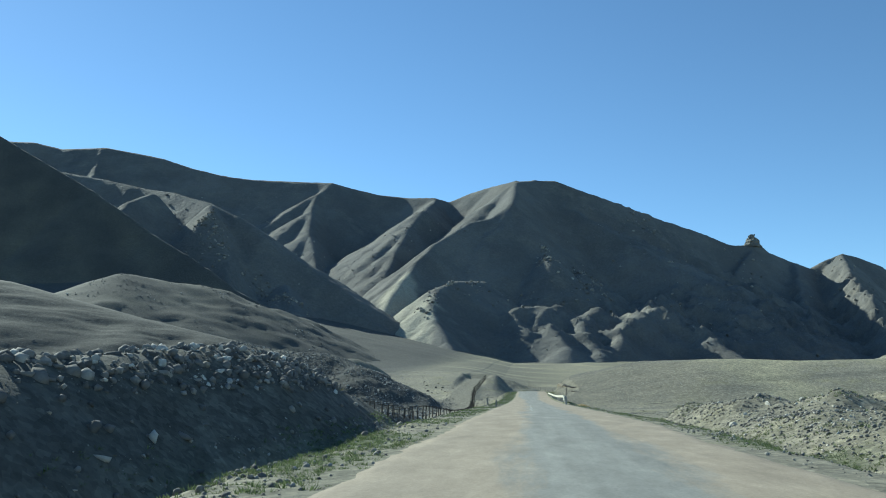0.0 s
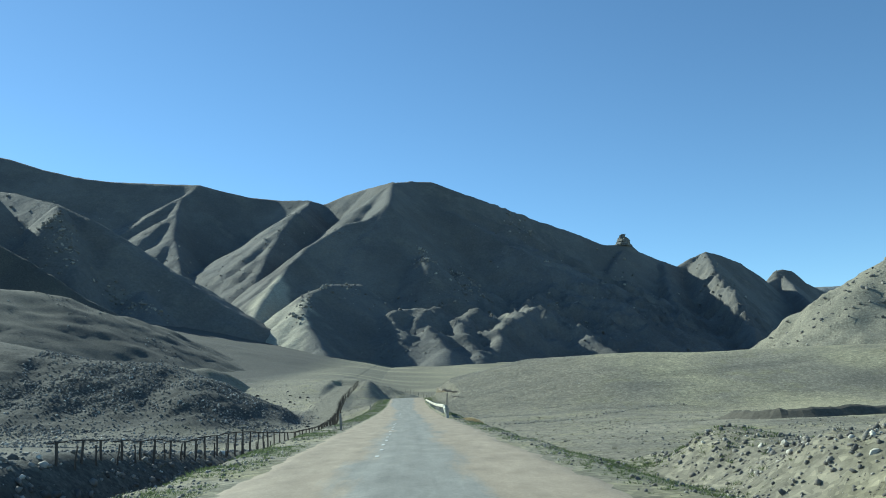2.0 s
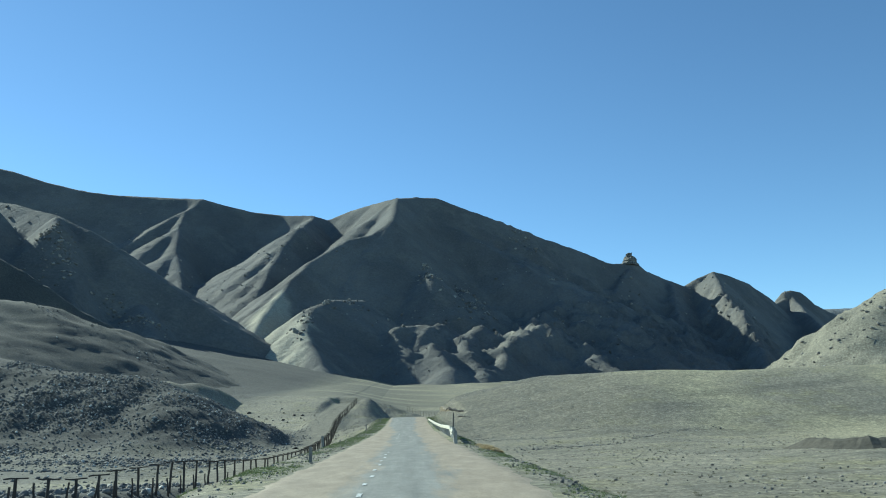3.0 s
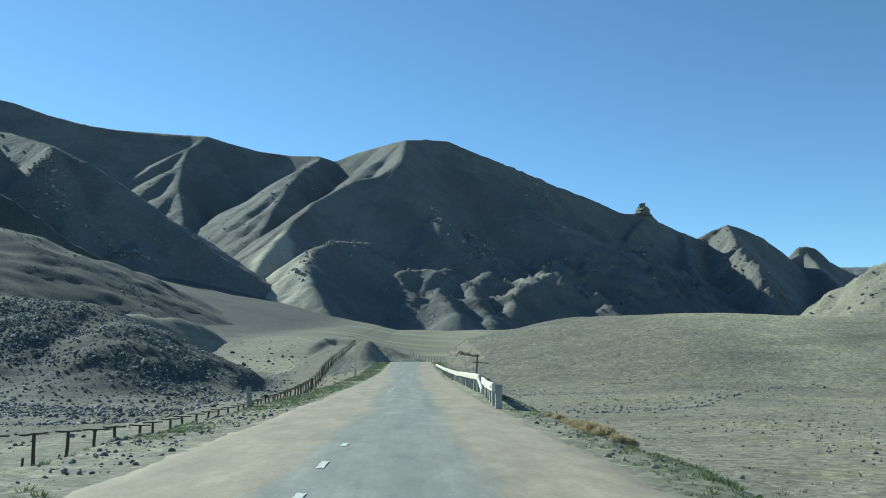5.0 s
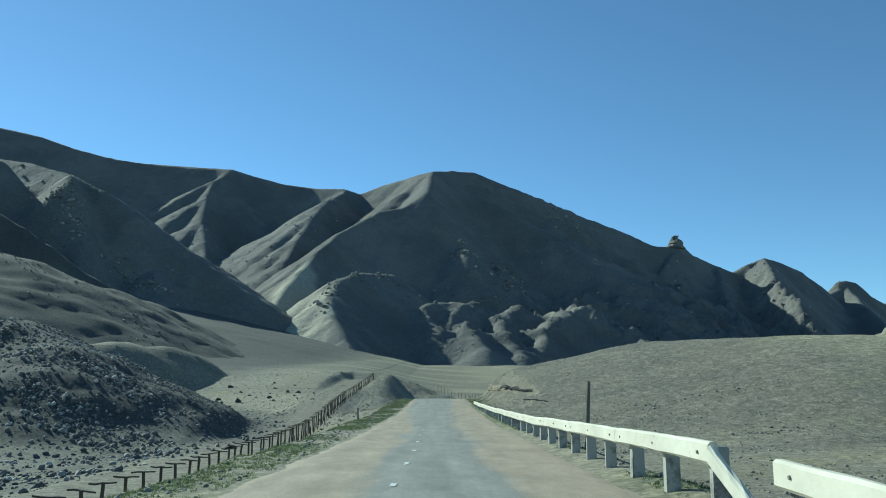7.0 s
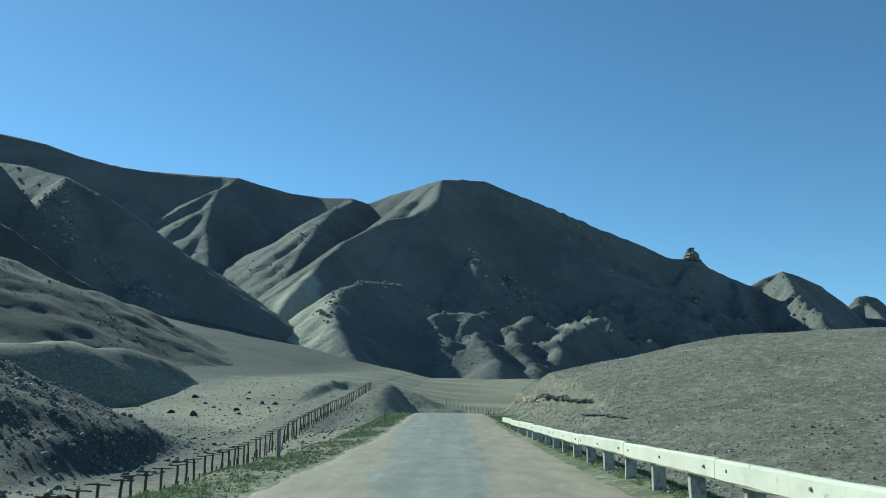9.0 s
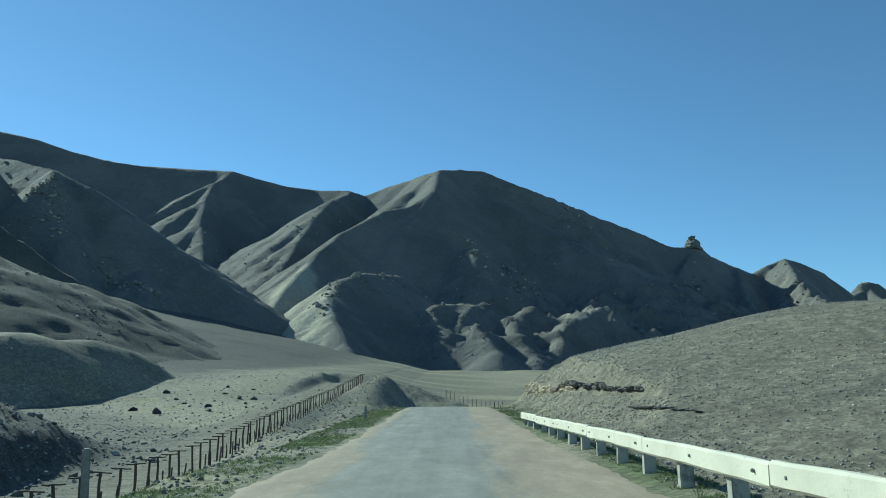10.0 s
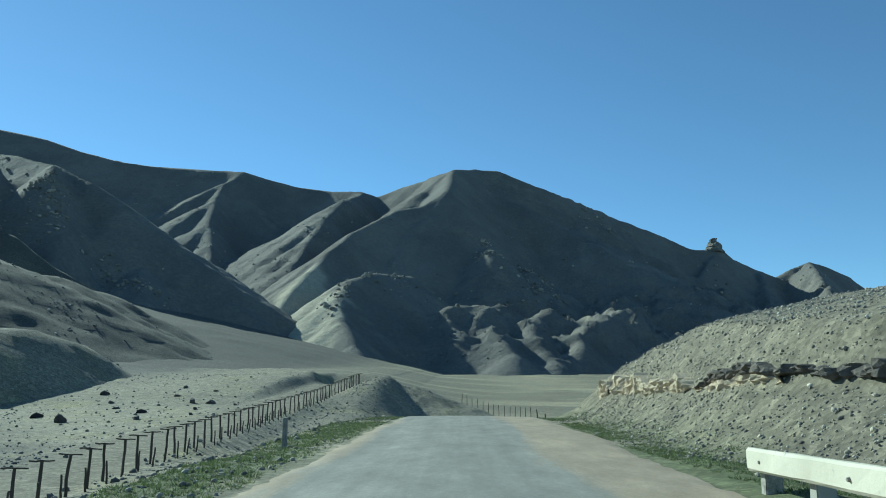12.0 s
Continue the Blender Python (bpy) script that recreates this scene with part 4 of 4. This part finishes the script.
# ---- concrete marker posts, the lone pole ----
def marker(x, y, h, w, lean, n):
    g = ground_at(x, y)
    bm = bmesh.new()
    block(bm, (w, w * 0.7, h + 0.3), (x, y, g - 0.3), (lean, lean * 0.6, n * 37), 0.02, 0.92)
    roughen(bm, 0.01, 0.2, n)
    ob = part("marker_post", bm, CONCRETE, None)
    tagged(ob, "weathered grey concrete marker post on stony verge", "marker post", "verge markers")


for n, (x, y, h, w) in enumerate(((-3.95, 76.6, 0.65, 0.15), (-5.85, 100, 0.85, 0.18), (-7.2, 130, 0.9, 0.18), (-5.6, 153, 0.95, 0.18), (-4.95, 189, 0.75, 0.14))):
    marker(x, y, h, w, (2, -3, 1, -2, 0)[n], n)


for n, (x, y, h) in enumerate(((4.75, 226.0, 0.9), (5.4, 227.0, 0.7))):
    ob = new("stake", STAKES[n])
    ob.matrix_world = pose(x, y, ground_at(x, y) - 0.25, 2, -2, 30 * n) @ Matrix.Diagonal((1.1, 1.1, h, 1))
    tagged(ob, "short weathered timber stake at foot of hill", "stake", "roadside stakes")


def pole():
    g = ground_at(4.55, 122)
    bm = bmesh.new()
    log(bm, 2.0 - g + 0.4, 0.07, 0.055, 91, 8, 0.01)
    bm.transform(pose(4.55, 122, g - 0.4, 0, 3, 0))
    ob = part("wooden_pole", bm, POLE_WOOD, None)
    tagged(ob, "slender grey wooden pole leaning beside guardrail", "pole")


pole()


# ---- single boulders on the sandy bay and the verge ----
BOULDERS = [stone_data("boulder", 71 + i, DARK_STONE, 0.6 + 0.08 * (i % 3), 1) for i in range(5)]


def boulder(x, y, size, k, label, tall=1.0):
    ob = new("boulder", BOULDERS[k % 5])
    ob.matrix_world = pose(x, y, ground_at(x, y) - 0.10 * size, 0, 0, k * 67) @ Matrix.Diagonal((size, size * 0.85, size * tall, 1))
    return tagged(ob, label, "boulder", "boulders on sand")


bay = random.Random(12)
for k, (x, y, s, tall) in enumerate(((-34.4, 237.5, 1.5, 1.6), (-39.5, 243, 1.9, 0.8), (-29.8, 257, 1.6, 0.8), (-27.6, 256.5, 1.5, 1.0), (-27.2, 250, 1.0, 0.8), (-33, 262, 1.7, 0.7), (-31, 246, 1.4, 0.8),
                                     (-29, 240, 1.5, 0.6), (-36, 252, 1.1, 0.8), (-25.6, 244, 0.9, 0.8), (-39, 258, 1.3, 0.9), (-43, 265, 1.6, 0.9), (-35, 270, 1.2, 0.7), (-30, 266, 0.9, 0.8), (-24, 253, 0.8, 0.8))):
    boulder(x, y, s, k, "pointed dark boulder standing on pale sand" if tall > 1.2 else "low dark boulder lying on pale sandy ground", tall)
boulder(-16.2, 161, 1.5, 3, "dark boulder at foot of scree beside track", 0.8)


# ---- the rubble heap on the shoulder ----
RUBBLE = rock_material("broken_rubble", (0.17, 0.16, 0.14), (0.34, 0.32, 0.28), (0.30, 0.26, 0.18), True, 2.3)
BLOCKS = [stone_data("stone_block", 171 + i, PALE_STONE, 0.8, 0) for i in range(4)]
for k, (x, y, s) in enumerate(((7.4, 34.4, 0.42), (8.3, 36.0, 0.34), (9.6, 37.2, 0.5), (7.9, 40.2, 0.3), (10.8, 36.4, 0.36), (8.6, 45.0, 0.34), (12.2, 39.5, 0.45), (9.2, 43.0, 0.3))):
    ob = new("stone_block", BLOCKS[k % 4])
    ob.matrix_world = pose(x, y, ground_at(x, y) - 0.04, 0, 0, 50 * k) @ Matrix.Diagonal((s, s, s * 0.9, 1))
    tagged(ob, "pale angular stone block lying on rubble", "stone block", "pale blocks")
strew("rubble", 22000, (5, 22), (10, 62), (0.03, 0.24), 31, RUBBLE, "grey and pale broken rubble heaped beside road", "rubble",
      lambda x, y: step(-0.9, 0.5, ground_z(x, y)) * np.exp(-((x - 9) / 5.0) ** 2), 5, 0.12, PEBBLES)


# ---- ledges of rock in the hill's cut bank ----
def ledge(course, height, seed, label, bed=(0.0, 1.0), split=0.42):
    """An outcrop along the hillside: a pale lower bed under a dark cap, both broken by cracks."""
    out = tagged(new("rock_outcrop"), label, "rock outcrop", "hillside ledges")
    out.location = (course[0][0], course[0][1], ground_at(*course[0][:2]))
    shift = Matrix.Translation(-out.location)
    chips = random.Random(seed)
    for name, material, lo, hi, proud in (("lower_bed", OCHRE, -0.35, split, 0.14 + 0.08 * (split > 0.5)), ("cap", CAP_ROCK, split - 0.06, 1.0, 0.12)):
        if name == "lower_bed" and bed[1] <= 0 or name == "cap" and split > 0.95:
            continue
        bm = bmesh.new()
        rows = []
        total = sum(math.dist(a, b) for a, b in zip(course, course[1:]))
        n = max(8, int(total / 0.14))
        for i in range(n + 1):
            d = total * i / n
            if name == "lower_bed" and not bed[0] <= i / n <= bed[1]:
                continue
            for a, b in zip(course, course[1:]):
                seg = math.dist(a, b)
                if d <= seg + 1e-6:
                    break
                d -= seg
            u = min(d / seg, 1)
            x, y = a[0] + (b[0] - a[0]) * u, a[1] + (b[1] - a[1]) * u
            nx, ny = (b[1] - a[1]) / seg, -(b[0] - a[0]) / seg
            if nx > 0:
                nx, ny = -nx, -ny
            end = min(1.0, 8 * min(i, n - i) / n + 0.3)
            g = ground_at(x, y)
            h = height * (0.7 + 0.6 * noise.noise(Vector((x * 0.5, y * 0.5, seed))) + 0.25 * noise.noise(Vector((x * 2.1, y * 2.1, seed)))) * end
            row = []
            for j in range(6):
                v = j / 5
                z = g + h * (lo + (hi - lo) * v) - 0.05
                q = Vector((x * 2.4, y * 2.4, z * 2.0 + seed))
                crack = abs(noise.noise(Vector((y * 3.1, x * 3.1, seed + z * 0.4))))
                o = (proud + 0.22 * noise.noise(q) - 0.25 * max(0, 0.25 - crack) * 3) * (0.4 + 0.6 * end)
                o += -0.05 if j in (0, 5) else 0.03
                o += chips.uniform(-0.07, 0.07)
                row.append(bm.verts.new((x + nx * o, y + ny * o + chips.uniform(-0.04, 0.04), z + chips.uniform(-0.03, 0.03))))
            row.append(bm.verts.new((x - nx * 1.3, y - ny * 1.3, g + h * hi - 0.02)))
            row.append(bm.verts.new((x - nx * 1.3, y - ny * 1.3, g - 0.6)))
            rows.append(row)
        for r, q in zip(rows, rows[1:]):
            for j in range(7):
                bm.faces.new((r[j], q[j], q[j + 1], r[j + 1]))
        bmesh.ops.recalc_face_normals(bm, faces=bm.faces)
        bm.transform(shift)
        part(name, bm, material, out)


ledge(((6.9, 211.6), (6.75, 210.0), (6.8, 208.6)), 0.8, 2, "ochre rock nose standing out of hillside", (0.0, 1.0), 1.0)
ledge(((6.85, 208.2), (7.0, 203.0), (7.05, 199.0), (7.2, 195.2)), 0.62, 5, "crumbling ochre rock ledge in hillside", (0.0, 1.0), 1.0)
ledge(((7.2, 195.0), (7.45, 190.5), (7.85, 186.5), (8.8, 182.2), (9.4, 180.0)), 0.62, 9, "long dark broken rock ledge along cut bank", (0.0, 0.42))
ledge(((8.4, 178.2), (8.9, 174.2), (10.2, 172.9)), 0.22, 14, "low dark rock ledge fading into gravel slope", (0.0, 0.0))


# ---- sward and scrub ----
def tuft_data(name, seed, count, height, spread, width, material):
    rnd = random.Random(seed)
    bm = bmesh.new()
    for _ in range(count):
        a, r = rnd.uniform(0, 6.283), spread * math.sqrt(rnd.random())
        x, y = r * math.cos(a), r * math.sin(a)
        h, w = height * rnd.uniform(0.5, 1.0), width * rnd.uniform(0.7, 1.3)
        lx, ly = x * 0.9 + rnd.uniform(-0.3, 0.3) * height, y * 0.9 + rnd.uniform(-0.3, 0.3) * height
        t = rnd.uniform(0, 3.14)
        dx, dy = w * math.cos(t), w * math.sin(t)
        bm.faces.new([bm.verts.new(p) for p in ((x - dx, y - dy, -0.03), (x + dx, y + dy, -0.03), (x + lx, y + ly, h))])
    me = bpy.data.meshes.new(name)
    bm.to_mesh(me)
    bm.free()
    me.materials.append(material)
    return me


TUFTS = [tuft_data("tuft", 5 + i, 14, 0.55, 0.6, 0.07, GREEN) for i in range(4)]


def sward_weight(x, y):
    off = np.abs(x) + 0.9 * (x > 0) * step(96, 104, y)
    return np.exp(-((off - 5.7 + 0.7 * step(110, 160, y)) / 1.5) ** 2) * (ground_z(x, y) < road_z(y) + 0.3) * step(-0.2, 0.25, fractal(x, y, 6, 4, 82) + 0.35 * step(150, 185, y) + 0.05)


strew("verge_grass", 16000, (-9.5, -3.7), (2, 215), (0.05, 0.17), 41, GREEN, "short green grass tufts along stony verge", "grass", sward_weight, 1.5, 0.0, TUFTS)
strew("shoulder_grass", 13000, (3.7, 9.0), (2, 215), (0.05, 0.14), 42, GREEN, "short green grass tufts along gravel shoulder", "grass", sward_weight, 1.5, 0.0, TUFTS)
strew("rubble_grass", 3500, (5, 18), (8, 62), (0.05, 0.2), 45, GREEN, "thin green grass growing among rubble", "grass",
      lambda x, y: patchy(x, y, 5, 92, -0.05, 0.3), 2.0, 0.0, TUFTS)
strew("dry_scrub", 5000, (-60, 60), (20, 230), (0.06, 0.26), 43, SCRUB, "low grey-green scrub tufts on stony ground", "scrub",
      lambda x, y: (np.abs(x) > 5.5) * ((x < 4) | (y < 140)) * (np.abs(x - track_x(y)) > 3.4) * (0.15 + 0.85 * patchy(x, y, 16, 85, 0.0, 0.35)), 2.5, 0.0, TUFTS)


def bush(x, y, size, k):
    """A low rounded cushion of dry stalks, densest near its skin."""
    rnd = random.Random(200 + k)
    bm = bmesh.new()
    for _ in range(900):
        a, e = rnd.uniform(0, 6.283), math.asin(rnd.random() ** 0.8)
        d = Vector((math.cos(a) * math.cos(e), math.sin(a) * math.cos(e), math.sin(e)))
        r = 0.5 * (0.85 + 0.3 * noise.noise(d * 2.2 + Vector((k * 3.1, 0, 0))))
        root, tip = d * r * rnd.uniform(0.45, 0.85), d * r * rnd.uniform(0.9, 1.12)
        tip += Vector((rnd.uniform(-0.06, 0.06), rnd.uniform(-0.06, 0.06), rnd.uniform(-0.02, 0.08)))
        w = Vector((rnd.uniform(-1, 1), rnd.uniform(-1, 1), rnd.uniform(-0.5, 0.5))).normalized() * 0.016
        bm.faces.new([bm.verts.new(root - w), bm.verts.new(root + w), bm.verts.new(tip)])
    bm.transform(pose(x, y, ground_at(x, y) - 0.03, 0, 0, 40 * k) @ Matrix.Diagonal((size, size * 0.9, size * 0.62, 1)))
    tagged(part("dry_bush", bm, STRAW, None), "straw-coloured dry bush on edge of road bank", "bush", "dry bushes")


for k, (x, y, s) in enumerate(((4.95, 85.9, 0.75), (4.85, 86.7, 0.95), (4.75, 87.6, 1.0), (4.7, 88.5, 0.8), (4.65, 89.6, 0.6), (4.75, 91.0, 0.6), (4.8, 92.4, 0.8), (4.7, 93.6, 0.55), (5.3, 86.4, 0.8), (5.2, 87.9, 0.7), (5.2, 90.2, 0.5), (4.9, 94.9, 0.5))):
    bush(x, y, s, k)


# ---- the ruined earth wall on the plain ----
def ruined_wall():
    course = ((29.6, 103.0), (31.0, 98.8), (32.4, 97.2), (34.6, 96.5), (38.0, 96.8), (44.0, 97.5), (52.0, 98.5), (60.0, 100.0))
    earth_wall = plain_rough("dark_earth_wall", (0.07, 0.063, 0.05), (0.13, 0.118, 0.092), 2.5, None, 0.08)
    bm = bmesh.new()
    rows = []
    for (ax, ay), (bx, by) in zip(course, course[1:]):
        seg = math.hypot(bx - ax, by - ay)
        for i in range(int(seg / 0.3)):
            u = i * 0.3 / seg
            x, y = ax + (bx - ax) * u, ay + (by - ay) * u
            g = ground_at(x, y)
            k = len(rows)
            h = 0.72 + 0.28 * noise.noise(Vector((k * 0.11, 3, 0))) + 0.1 * noise.noise(Vector((k * 0.5, 9, 0)))
            h *= min(1.0, 0.3 + k * 0.12)
            dx, dy = (by - ay) / seg, -(bx - ax) / seg
            row = []
            for off, z in ((-0.75, -0.15), (-0.5, 0.35 * h), (-0.3, 0.85 * h), (0.0, h), (0.35, 0.8 * h), (0.8, 0.3 * h), (1.3, -0.15)):
                j = 0.07 * noise.noise(Vector((x * 2, y * 2, off * 3)))
                row.append(bm.verts.new((x + dx * (j - off) * -1, y + dy * (j - off) * -1, g + z + j * 0.6)))
            rows.append(row)
    for r, q in zip(rows, rows[1:]):
        for j in range(6):
            bm.faces.new((r[j], q[j], q[j + 1], r[j + 1]))
    bm.faces.new(rows[0])
    bm.faces.new(rows[-1][::-1])
    bmesh.ops.recalc_face_normals(bm, faces=bm.faces)
    tagged(part("ruined_wall", bm, earth_wall, None), "low dark crumbling earth wall on dry plain", "wall")


ruined_wall()


# ---- the pinnacle on the skyline ----
def pinnacle():
    bm = bmesh.new()
    bmesh.ops.create_cone(bm, cap_ends=True, segments=18, radius1=9.5, radius2=2.2, depth=24)
    bmesh.ops.subdivide_edges(bm, edges=[e for e in bm.edges if abs(e.verts[0].co.z - e.verts[1].co.z) > 1], cuts=9)
    roughen(bm, 2.4, 5.0, 3)
    roughen(bm, 1.0, 1.8, 8)
    bm.transform(pose(358, 1310, 240, 0, 3, 0) @ Matrix.Diagonal((1.5, 1.4, 0.85, 1)))
    tagged(part("rock_pinnacle", bm, ROCKY, None), "dark jagged rock pinnacle standing on ridge", "rock pinnacle")


pinnacle()
